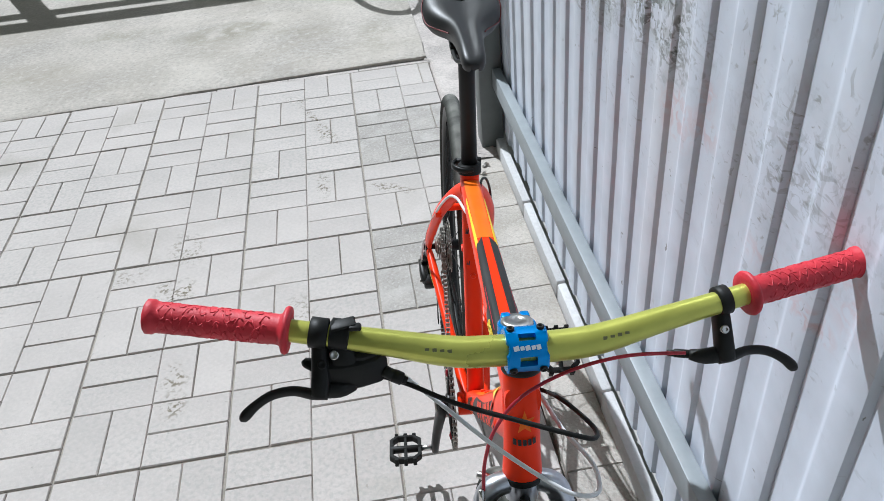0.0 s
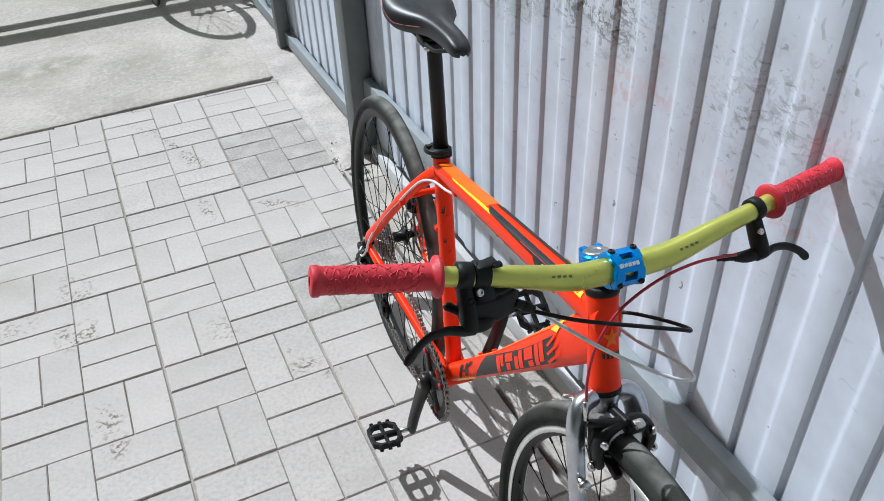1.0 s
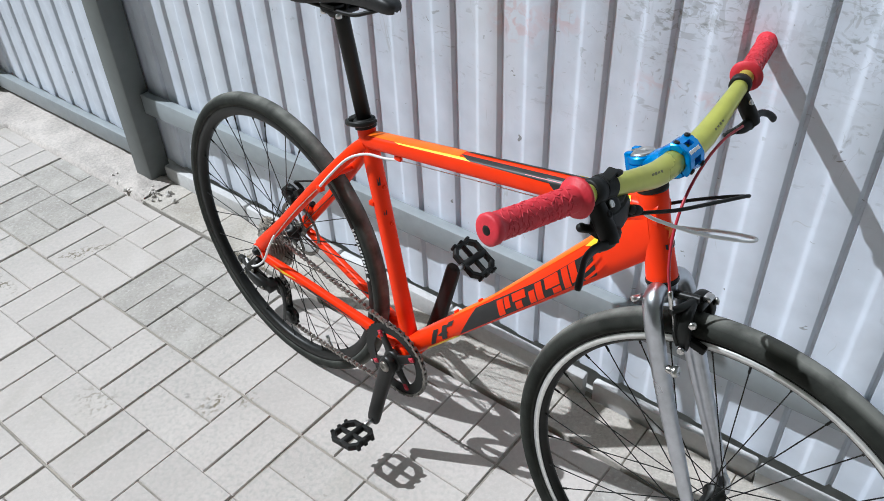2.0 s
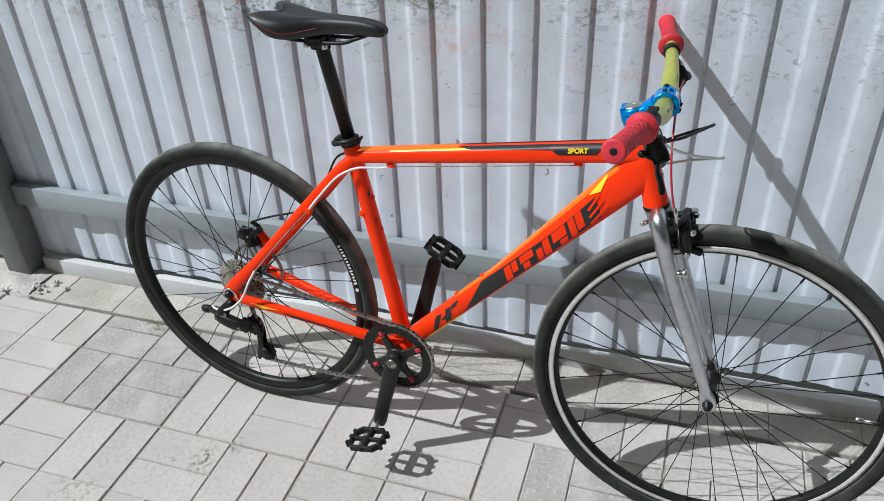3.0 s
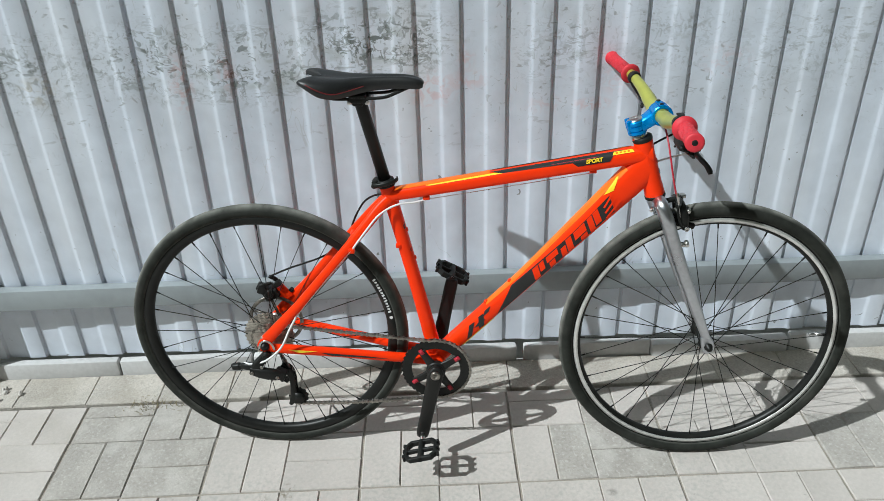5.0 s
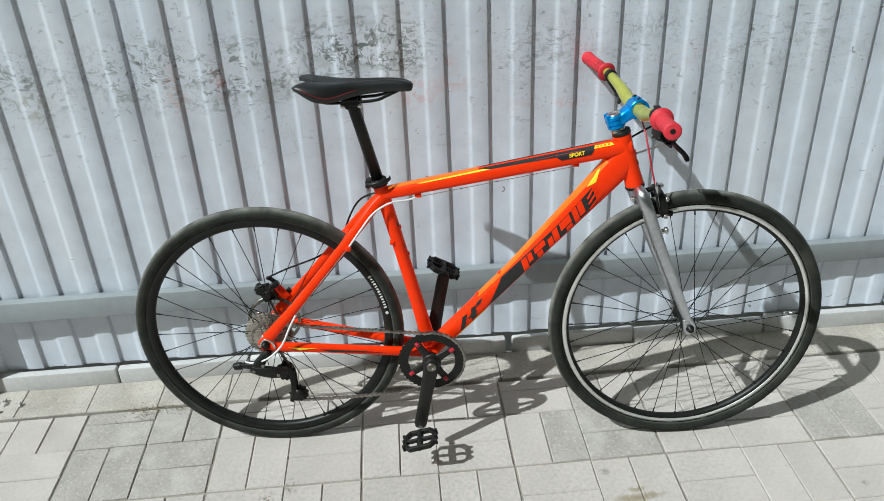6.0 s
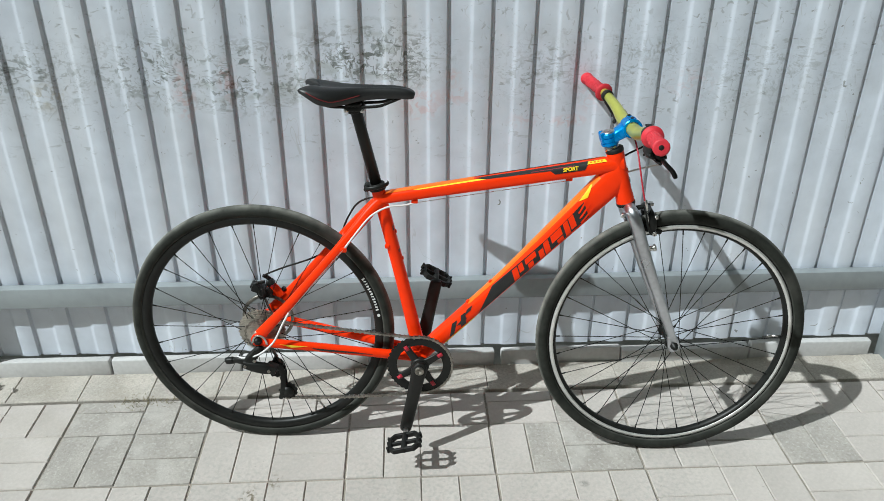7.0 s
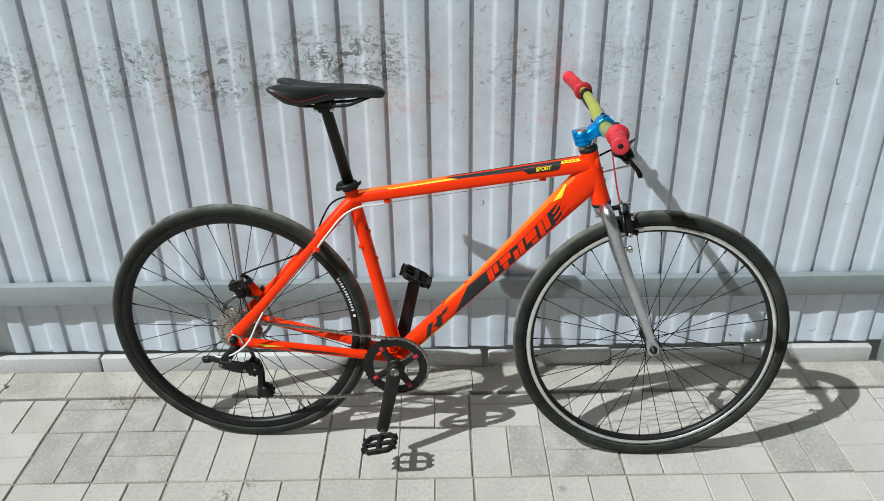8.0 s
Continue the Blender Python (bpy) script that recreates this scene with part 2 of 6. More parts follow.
# faint red rubs and one rusty patch
RUBS = noise_mask(SHEET, 36, 0.44, 0.58, (1, 1, 1.2), (2, 11, 6), 5, 1.2)
for y, z, ry, rz, amount in ((1.262, 0.850, 0.075, 0.060, 0.75), (1.17, 0.872, 0.06, 0.035, 0.6), (0.975, 0.800, 0.06, 0.03, 0.40), (0.852, 0.797, 0.06, 0.022, 0.9), (1.888, 0.885, 0.035, 0.10, 0.8), (1.770, 0.915, 0.03, 0.08, 0.6), (1.175, 0.921, 0.03, 0.03, 0.8), (0.80, 0.86, 0.05, 0.05, 0.5), (0.52, 0.90, 0.08, 0.05, 0.5)):
    mix_over(SHEET, (0.60, 0.20, 0.15), times(SHEET, oval_mask(SHEET, y, z, ry, rz), RUBS, amount * 0.42))
mix_over(SHEET, (0.42, 0.38, 0.29), times(SHEET, oval_mask(SHEET, 2.244, 0.88, 0.06, 0.05), RUBS, 0.6))
# dirt on the paving and slab
mix_over(PAVER, (0.33, 0.30, 0.25), times(PAVER, noise_mask(PAVER, 2.1, 0.60, 0.74, (1, 1, 1), (5, 3, 0), 8, 0.6), 0.55))
mix_over(PAVER, (0.26, 0.24, 0.21), times(PAVER, noise_mask(PAVER, 60, 0.72, 0.76, (1, 1, 1), (2, 3, 0), 2), 0.5))
mix_over(PAVER, (0.38, 0.37, 0.36), times(PAVER, noise_mask(PAVER, 170, 0.56, 0.66, (1, 1, 1), (6, 3, 0), 3), 0.14))
mix_over(PAVER, (0.66, 0.655, 0.65), times(PAVER, noise_mask(PAVER, 210, 0.58, 0.66, (1, 1, 1), (1, 7, 0), 2), 0.12))


def spot_mask(m, x, y, rx, ry, turn=0.0):
    """1 at a place on the ground, falling to 0 at an oval edge."""
    n, k = m.node_tree.nodes, m.node_tree.links
    geo, mp, ln, r = n.new("ShaderNodeNewGeometry"), n.new("ShaderNodeMapping"), n.new("ShaderNodeVectorMath"), n.new("ShaderNodeMapRange")
    mp.vector_type = "TEXTURE"
    mp.inputs["Location"].default_value, mp.inputs["Rotation"].default_value, mp.inputs["Scale"].default_value = (x, y, 0), (0, 0, radians(turn)), (rx, ry, 10)
    ln.operation = "LENGTH"
    r.inputs["From Min"].default_value, r.inputs["From Max"].default_value = 1.0, 0.35
    k.new(geo.outputs["Position"], mp.inputs["Vector"]), k.new(mp.outputs[0], ln.inputs[0]), k.new(ln.outputs["Value"], r.inputs["Value"])
    return r.outputs[0]


DROPS = times(PAVER, noise_mask(PAVER, 85, 0.50, 0.57, (1, 1, 1), (3, 8, 0), 4), noise_mask(PAVER, 24, 0.40, 0.52, (1, 1, 1), (6, 1, 0), 3))
for x, y, rx, ry, turn, amount in ((-0.501, 1.761, 0.040, 0.055, 10, 1.0), (-0.495, 1.662, 0.038, 0.050, 0, 1.0), (-0.70, 2.23, 0.07, 0.05, 30, 0.5), (-0.561, 2.121, 0.045, 0.07, 10, 0.85), (-0.511, 2.125, 0.035, 0.06, 10, 0.85), (-0.53, 2.33, 0.06, 0.10, 10, 0.6),
                                   (-0.067, 2.95, 0.035, 0.12, 20, 1.0), (-0.088, 2.589, 0.025, 0.10, 0, 0.9), (-0.184, 3.274, 0.030, 0.06, 40, 0.9), (-0.12, 3.12, 0.018, 0.12, 25, 0.9), (0.136, 2.512, 0.10, 0.03, -30, 0.8), (-0.01, 1.72, 0.05, 0.03, 0, 0.9),
                                   (0.05, 1.66, 0.03, 0.02, 0, 0.9), (-0.17, 1.95, 0.05, 0.08, 0, 0.5)):
    mix_over(PAVER, (0.17, 0.145, 0.10), times(PAVER, spot_mask(PAVER, x, y, rx * 1.15, ry * 1.15, turn), DROPS, min(1.0, amount * 1.1)))
mix_over(PAVER, (0.33, 0.325, 0.30), times(PAVER, noise_mask(PAVER, 1.3, 0.45, 0.62, (1, 1, 1), (9, 2, 0), 3), noise_mask(PAVER, 90, 0.46, 0.64, (1, 1, 1), (2, 6, 0), 5), 0.45))
# a dried brown spill and two small dark spots
SPILL = noise_mask(PAVER, 26, 0.40, 0.47, (1, 1, 1), (5, 2, 0), 5, 0.6)
for x, y, rx, ry, turn in ((-0.088, 0.815, 0.020, 0.050, 0), (-0.084, 0.765, 0.016, 0.050, 8), (-0.06, 0.79, 0.012, 0.03, 0)):
    mix_over(PAVER, (0.25, 0.205, 0.125), times(PAVER, spot_mask(PAVER, x, y, rx, ry, turn), SPILL, 0.75))
for x, y, r in ((0.007, 0.856, 0.014), (-0.104, 0.228, 0.010), (-0.03, 1.79, 0.010), (-0.022, 1.722, 0.009)):
    mix_over(PAVER, (0.24, 0.23, 0.21), times(PAVER, spot_mask(PAVER, x, y, r, r * 1.2), noise_mask(PAVER, 90, 0.35, 0.5, (1, 1, 1), (4, 4, 0), 3), 0.8))
# pitted skin with pale and dark grit
mix_over(WORN, (0.24, 0.225, 0.20), times(WORN, noise_mask(WORN, 95, 0.54, 0.64, (1, 1, 1), (1, 4, 0), 4), 0.30))
mix_over(WORN, (0.58, 0.56, 0.53), times(WORN, noise_mask(WORN, 100, 0.58, 0.65, (1, 1, 1), (6, 4, 0), 3), 0.4))
mix_over(WORN, (0.51, 0.485, 0.455), times(WORN, noise_mask(WORN, 11, 0.52, 0.68, (1, 1, 1), (3, 3, 0), 6), 0.6))
mix_over(STRIP, (0.30, 0.265, 0.215), times(STRIP, noise_mask(STRIP, 6, 0.48, 0.66, (1, 1, 1), (1, 2, 0), 8), 0.4))
mix_over(STRIP, (0.20, 0.18, 0.15), times(STRIP, noise_mask(STRIP, 80, 0.55, 0.64, (1, 1, 1), (3, 2, 0), 5), 0.2))
mix_over(STRIP, (0.66, 0.65, 0.62), times(STRIP, noise_mask(STRIP, 90, 0.60, 0.66, (1, 1, 1), (7, 2, 0), 3), 0.22))
mix_over(SLAB, (0.36, 0.325, 0.275), times(SLAB, noise_mask(SLAB, 1.5, 0.46, 0.68, (1, 1.6, 1), (4, 1, 0), 10, 0.8), 0.75))
for x, y, rx, ry, turn, amount in ((-0.52, 4.15, 0.36, 0.14, 10, 0.75), (-1.1, 4.3, 0.30, 0.10, 0, 0.5), (-0.15, 4.0, 0.22, 0.10, -20, 0.5), (0.20, 3.85, 0.12, 0.25, 0, 0.45), (-1.6, 3.9, 0.5, 0.10, 5, 0.45)):
    mix_over(SLAB, (0.27, 0.25, 0.19), times(SLAB, spot_mask(SLAB, x, y, rx, ry, turn), noise_mask(SLAB, 11, 0.36, 0.60, (1, 1, 1), (1, 4, 0), 8), amount))
mix_over(SLAB, (0.26, 0.245, 0.215), times(SLAB, noise_mask(SLAB, 60, 0.60, 0.70, (1, 1, 1), (2, 5, 0), 5), 0.45))
mix_over(SLAB, (0.58, 0.55, 0.50), times(SLAB, noise_mask(SLAB, 38, 0.56, 0.70, (1, 1, 1), (8, 1, 0), 8), 0.45))


def tread_mask(m, half):
    """1 on the tread, near the middle plane of the wheel's own space."""
    n, k = m.node_tree.nodes, m.node_tree.links
    co, sep, ab, r = n.new("ShaderNodeTexCoord"), n.new("ShaderNodeSeparateXYZ"), n.new("ShaderNodeMath"), n.new("ShaderNodeMapRange")
    ab.operation = "ABSOLUTE"
    r.inputs["From Min"].default_value, r.inputs["From Max"].default_value = half * 1.5, half * 0.6
    k.new(co.outputs["Object"], sep.inputs[0]), k.new(sep.outputs[1], ab.inputs[0]), k.new(ab.outputs[0], r.inputs["Value"])
    return r.outputs[0]


mix_over(RUBBER, (0.20, 0.20, 0.18), times(RUBBER, tread_mask(RUBBER, 0.0108), noise_mask(RUBBER, 22, 0.22, 0.62, (1, 1, 1), (8, 1, 0), 6), 1.0))
mix_over(RUBBER, (0.11, 0.105, 0.095), times(RUBBER, noise_mask(RUBBER, 9, 0.52, 0.75, (1, 1, 1), (2, 1, 0), 7), 0.25))


# ---- mesh helpers ----
def link_mesh(name, bm, mat, parent=None, label="", smooth=35):
    if smooth:
        for f in bm.faces:
            f.smooth = True
        lim = radians(smooth)
        for e in bm.edges:
            if len(e.link_faces) == 2 and e.calc_face_angle(0.0) > lim:
                e.smooth = False
    me = bpy.data.meshes.new(name)
    bm.to_mesh(me)
    bm.free()
    me.materials.append(mat)
    ob = new(name, me)
    if parent:
        ob.parent = parent
    if label:
        ob["label"] = label
    return ob


def part(name, bm, mat, parent, label="", smooth=35):
    return link_mesh(name, bm, mat, parent, label, smooth)


def add_box(bm, centre, size, bevel=0.0, turn=None, segments=2):
    r = bmesh.ops.create_cube(bm, size=1.0)
    vs = r["verts"]
    for v in vs:
        v.co = Vector((v.co.x * size[0], v.co.y * size[1], v.co.z * size[2]))
    if bevel:
        es = list({e for v in vs for e in v.link_edges})
        out = bmesh.ops.bevel(bm, geom=es, offset=bevel, segments=segments, affect="EDGES", profile=0.5)
        vs = list({v for f in out["faces"] for v in f.verts} | {v for v in vs if v.is_valid})
    m = Matrix.Translation(centre) @ (turn.to_4x4() if turn else Matrix.Identity(4))
    for v in vs:
        v.co = m @ v.co
    return vs


def turn_to(way):
    return Vector(way).to_track_quat("Z", "Y").to_matrix()


def add_lathe(bm, centre, axis, profile, seg=32, closed=False):
    """Rings of (distance along the axis, radius)."""
    rot, c = turn_to(axis), Vector(centre)
    rings = []
    for d, r in profile:
        rings.append([bm.verts.new(c + rot @ Vector((r * math.cos(2 * math.pi * i / seg), r * math.sin(2 * math.pi * i / seg), d))) for i in range(seg)])
    pairs = list(zip(rings, rings[1:])) + ([(rings[-1], rings[0])] if closed else [])
    for a, b in pairs:
        for i in range(seg):
            bm.faces.new((a[i], a[(i + 1) % seg], b[(i + 1) % seg], b[i]))
    if not closed:
        bm.faces.new(rings[0][::-1])
        bm.faces.new(rings[-1])


def add_rod(bm, a, b, r, seg=12, bevel=0.0):
    a, b = Vector(a), Vector(b)
    l = (b - a).length
    prof = [(0, r), (l, r)] if not bevel else [(0, r - bevel), (bevel, r), (l - bevel, r), (l, r - bevel)]
    add_lathe(bm, a, b - a, prof, seg)


def glide(points, steps=6):
    """A smooth line through points of any width."""
    p = [np.array(q, float) for q in points]
    out = []
    for i in range(len(p) - 1):
        a, b, c, d = p[max(i - 1, 0)], p[i], p[i + 1], p[min(i + 2, len(p) - 1)]
        for s in range(steps):
            t = s / steps
            out.append(0.5 * (2 * b + (c - a) * t + (2 * a - 5 * b + 4 * c - d) * t * t + (3 * b - a - 3 * c + d) * t ** 3))
    out.append(p[-1])
    return out


def add_sweep(bm, points, seg=12, steps=6, side=(0, 1, 0), power=2.0):
    """A tube along points (x, y, z, half width along side, half height). power above 2 squares the section."""
    line = glide(points, steps) if steps > 1 else [np.array(q, float) for q in points]
    rings = []
    ref = Vector(side).normalized()
    for i, q in enumerate(line):
        c = Vector(q[:3])
        way = (Vector(line[min(i + 1, len(line) - 1)][:3]) - Vector(line[max(i - 1, 0)][:3])).normalized()
        u = (ref - way * ref.dot(way)).normalized()
        if power < 2.01:
            ref = u
        v = way.cross(u)
        ring = []
        for j in range(seg):
            a = 2 * math.pi * j / seg
            ca, sa = math.cos(a), math.sin(a)
            ring.append(bm.verts.new(c + u * (q[3] * math.copysign(abs(ca) ** (2 / power), ca)) + v * (q[4] * math.copysign(abs(sa) ** (2 / power), sa))))
        rings.append(ring)
    for a, b in zip(rings, rings[1:]):
        for i in range(seg):
            bm.faces.new((a[i], a[(i + 1) % seg], b[(i + 1) % seg], b[i]))
    bm.faces.new(rings[0][::-1])
    bm.faces.new(rings[-1])


def cable(name, pts, r, mat, parent, label=""):
    bm = bmesh.new()
    add_sweep(bm, [(*p, r, r) for p in pts], 8, 6)
    return part(name, bm, mat, parent, label)


def tube_patch(bm, a, b, sec_a, sec_b, power, corners, n=10, m=6, lift=0.0007, swell=None):
    """A decal that lies on a straight squared tube from a to b: corners are four (share of the length, turn in degrees)."""
    a, b = Vector(a), Vector(b)
    way = (b - a).normalized()
    u = Vector((0, 1, 0))
    u = (u - way * u.dot(way)).normalized()
    v = way.cross(u)
    grid = []
    for i in range(n + 1):
        row = []
        for j in range(m + 1):
            s, t = i / n, j / m
            q = [(1 - s) * (1 - t) * corners[0][k] + s * (1 - t) * corners[1][k] + s * t * corners[2][k] + (1 - s) * t * corners[3][k] for k in (0, 1)]
            w = sec_a[0] + (sec_b[0] - sec_a[0]) * q[0] + lift
            h = sec_a[1] + (sec_b[1] - sec_a[1]) * q[0] + lift
            ca, sa = math.cos(radians(q[1])), math.sin(radians(q[1]))
            more, rise = swell(q[0]) if swell else (0.0, 0.0)
            h += more
            row.append(bm.verts.new(a + (b - a) * q[0] + v * rise + u * (w * math.copysign(abs(ca) ** (2 / power), ca)) + v * (h * math.copysign(abs(sa) ** (2 / power), sa))))
        grid.append(row)
    for i in range(n):
        for j in range(m):
            bm.faces.new((grid[i][j], grid[i + 1][j], grid[i + 1][j + 1], grid[i][j + 1]))


def torus(bm, centre, axis, big, section, seg=96):
    """section: closed loop of (along the axis, outward)."""
    rot, c = turn_to(axis), Vector(centre)
    rings = []
    for i in range(seg):
        a = 2 * math.pi * i / seg
        rings.append([bm.verts.new(c + rot @ Vector(((big + o) * math.cos(a), (big + o) * math.sin(a), d))) for d, o in section])
    k = len(section)
    for i in range(seg):
        r0, r1 = rings[i], rings[(i + 1) % seg]
        for j in range(k):
            bm.faces.new((r0[j], r1[j], r1[(j + 1) % k], r0[(j + 1) % k]))


# ---- the setting ----
def sheet_profile(y0, y1):
    """Corrugated profile: raised and hollow flats with a narrow groove on one side of each rib, period 0.1148."""
    out = []
    k0 = int(math.floor((y0 - 0.039) / 0.1148)) - 1
    k1 = int(math.ceil((y1 - 0.039) / 0.1148)) + 1
    for k in range(k0, k1):
        y = 0.039 + 0.1148 * k
        for dy, dx in ((-0.0076, 0.0029), (-0.0062, 0.0058), (-0.0010, 0.0061), (0.0044, -0.0026), (0.0054, -0.0029), (0.028, -0.0031), (0.0470, -0.0029), (0.0500, -0.0023), (0.0535, -0.0009), (0.0570, 0.0005), (0.0600, 0.0012), (0.0650, 0.0016), (0.086, 0.0028)):
            out.append((y + dy, dx))
    return [(y, dx) for y, dx in out if y0 <= y <= y1]


def fence_sheet(parent, y0, y1, z0, z1, x=0.57, lift=0.0):
    bm = bmesh.new()
    prof = sheet_profile(y0, y1)
    levels = [z0 + (z1 - z0) * i / 14 for i in range(15)]
    layers = []
    for back in (0.0, 0.0011):
        rows = []
        for z in levels:
            row = []
            for y, dx in prof:
                wob = 0.0022 * noise.noise(Vector((y * 2.3, z * 1.7, 1.0))) + 0.0008 * noise.noise(Vector((y * 9, z * 5, 4.0)))
                row.append(bm.verts.new((x + dx + wob + back - lift, y, z)))
            rows.append(row)
        layers.append(rows)
    for rows, flip in ((layers[0], False), (layers[1], True)):
        for a, b in zip(rows, rows[1:]):
            for i in range(len(prof) - 1):
                f = (a[i], b[i], b[i + 1], a[i + 1])
                bm.faces.new(f[::-1] if flip else f)
    f, b = layers
    for i in range(len(prof) - 1):
        bm.faces.new((f[0][i], f[0][i + 1], b[0][i + 1], b[0][i]))
        bm.faces.new((f[-1][i], b[-1][i], b[-1][i + 1], f[-1][i + 1]))
    for j in range(len(levels) - 1):
        bm.faces.new((f[j][0], b[j][0], b[j + 1][0], f[j + 1][0]))
        bm.faces.new((f[j][-1], f[j + 1][-1], b[j + 1][-1], b[j][-1]))
    bmesh.ops.recalc_face_normals(bm, faces=bm.faces)
    return part("fence_sheet", bm, SHEET, parent, "pale corrugated metal sheet with scuffed paint", 19)


def beam(parent, name, lo, hi, mat, bevel=0.004, label=""):
    bm = bmesh.new()
    lo, hi = Vector(lo), Vector(hi)
    add_box(bm, (lo + hi) / 2, hi - lo, bevel)
    return part(name, bm, mat, parent, label)


ground_bm = bmesh.new()
bmesh.ops.create_grid(ground_bm, x_segments=8, y_segments=8, size=600)
for v in ground_bm.verts:
    v.co.z = -0.05
tagged(link_mesh("ground", ground_bm, GROUND, smooth=0), "pale dusty concrete ground round the paved area", "ground", kind="structure")

# plain wall out of view, added to block low sky light on the fence
across = bmesh.new()
add_box(across, (-6.2, 1.0, 2.1), (0.3, 22.0, 4.3), 0.01)
tagged(link_mesh("unseen_wall_across", across, UNSEEN_WALL), "plain grey wall, unseen, added to hold back low sky light", "wall", kind="structure")
# second unseen wall, dark, added to deepen shade on faces turned from the sun
behind = bmesh.new()
add_box(behind, (-2.75, -3.55, 2.1), (6.6, 0.3, 4.3), 0.01)
tagged(link_mesh("unseen_wall_behind", behind, UNSEEN_DARK_WALL), "dark wall, unseen, added to cut fill light on faces away from the sun", "wall", kind="structure")

bed = bmesh.new()
add_box(bed, (-1.30, 0.79, -0.030), (3.40, 5.40, 0.0505))
pavement = tagged(link_mesh("pavement", bed, JOINT, smooth=0), "pale concrete basket-weave pavers with sandy joints", "pavement", kind="structure")

# raised slab with a ragged near edge
slab_bm = bmesh.new()
cols = 90
rows_y = [0.0, 0.01, 0.05, 0.15, 0.4, 0.9, 1.6, 2.4, 3.2]
grid = []
for j, dy in enumerate(rows_y):
    row = []
    for i in range(cols + 1):
        x = 0.395 - 4.4 * i / cols
        edge = 3.522 - 0.022 * (0.4 - x) + 0.010 * noise.noise(Vector((x * 7, 0, 2))) + 0.004 * noise.noise(Vector((x * 31, 0, 5)))
        z = 0.0035 + 0.0115 * min(1.0, max(0.0, (x + 0.9) / 1.2)) + 0.002 * noise.noise(Vector((x * 2, dy * 2, 7))) - (0.003 if j == 0 else 0)
        xx = x + (0.008 * noise.noise(Vector((dy * 12, 3, 3))) if i == 0 else 0)
        row.append(slab_bm.verts.new((xx, edge + dy, z)))
    grid.append(row)
for a, b in zip(grid, grid[1:]):
    for i in range(cols):
        slab_bm.faces.new((a[i], b[i], b[i + 1], a[i + 1]))
border = [e for e in slab_bm.edges if e.is_boundary]
skirt = bmesh.ops.extrude_edge_only(slab_bm, edges=border)
for g in skirt["geom"]:
    if isinstance(g, bmesh.types.BMVert):
        g.co.z = -0.048
bmesh.ops.recalc_face_normals(slab_bm, faces=slab_bm.faces)
tagged(link_mesh("concrete_slab", slab_bm, SLAB, smooth=30), "rough weathered concrete slab with a cracked edge", "slab", kind="structure")

fence = tagged(new("fence"), "pale corrugated metal fence with grey steel posts and rail", "fence", kind="structure")
fence_sheet(fence, 1.963, 2.70, 0.0575, 2.0)
fence_sheet(fence, 0.8380, 1.9880, 0.0575, 2.0, lift=0.0016)
fence_sheet(fence, -0.330, 0.874, 0.0575, 2.0)
fence_sheet(fence, -1.45, -0.3080, 0.0575, 2.0, lift=0.0016)
fence_sheet(fence, -2.60, -1.43, 0.0575, 2.0)
fence_sheet(fence, 2.68, 3.82, 0.080, 2.0, 0.582)
fence_sheet(fence, 3.80, 4.95, 0.080, 2.0, 0.582)
beam(fence, "rail", (0.533, -0.226, 0.249), (0.5635, 2.652, 0.3155), RAIL, 0.003, "grey painted steel box rail")
beam(fence, "rail", (0.533, -2.60, 0.249), (0.5635, -0.314, 0.3155), RAIL, 0.003, "grey painted steel box rail")
beam(fence, "rail", (0.533, -0.226, 1.62), (0.5635, 2.652, 1.685), RAIL, 0.003, "grey painted steel box rail")
beam(fence, "post", (0.485, -0.311, -0.04), (0.563, -0.229, 2.05), RAIL, 0.006, "light grey square steel post")
beam(fence, "post", (0.488, 2.655, -0.04), (0.5675, 2.745, 2.05), POST, 0.006, "dark grey square steel post")
beam(fence, "post", (0.515, 3.815, -0.04), (0.575, 3.875, 2.05), POST, 0.005, "dark grey square steel post")


def edging_block(y0, y1, x0, x1, z1, tilt=0.0):
    bm = bmesh.new()
    l = y1 - y0
    add_box(bm, (0, 0, 0), (x1 - x0, l, z1 + 0.03), 0.006, Euler((radians(tilt), 0, 0)).to_matrix())
    for v in bm.verts:
        v.co += Vector((0.0016 * noise.noise(v.co * 40), 0.002 * noise.noise(v.co * 30 + Vector((3, y0, 0))), 0.0012 * noise.noise(v.co * 35)))
    ob = link_mesh("edging_block", bm, BLOCK)
    ob.location = ((x0 + x1) / 2, (y0 + y1) / 2, (z1 - 0.03) / 2)
    return tagged(ob, "whitish cast concrete edging block along the fence foot", "block", "edging blocks", "structure")


for y0, y1, x0, z1, tilt in ((2.232, 2.640, 0.535, 0.066, 0.2), (1.832, 2.226, 0.536, 0.064, -0.2), (1.432, 1.826, 0.537, 0.063, 0.0), (1.034, 1.426, 0.534, 0.064, 0.4),
                             (0.628, 1.012, 0.540, 0.062, -0.3), (0.212, 0.624, 0.528, 0.058, -0.6), (-0.194, 0.206, 0.535, 0.066, 0.5), (-0.73, -0.33, 0.536, 0.062, 0.0), (-1.14, -0.74, 0.536, 0.062, 0.0)):
    edging_block(y0, y1, x0, 0.5625, z1 - 0.010, tilt)
beam(fence, "rail", (0.546, 2.748, 0.024), (0.5765, 3.812, 0.086), RAIL, 0.003, "grey painted steel box rail")
beam(fence, "rail", (0.546, 3.878, 0.024), (0.5765, 4.9, 0.086), RAIL, 0.003, "grey painted steel box rail")


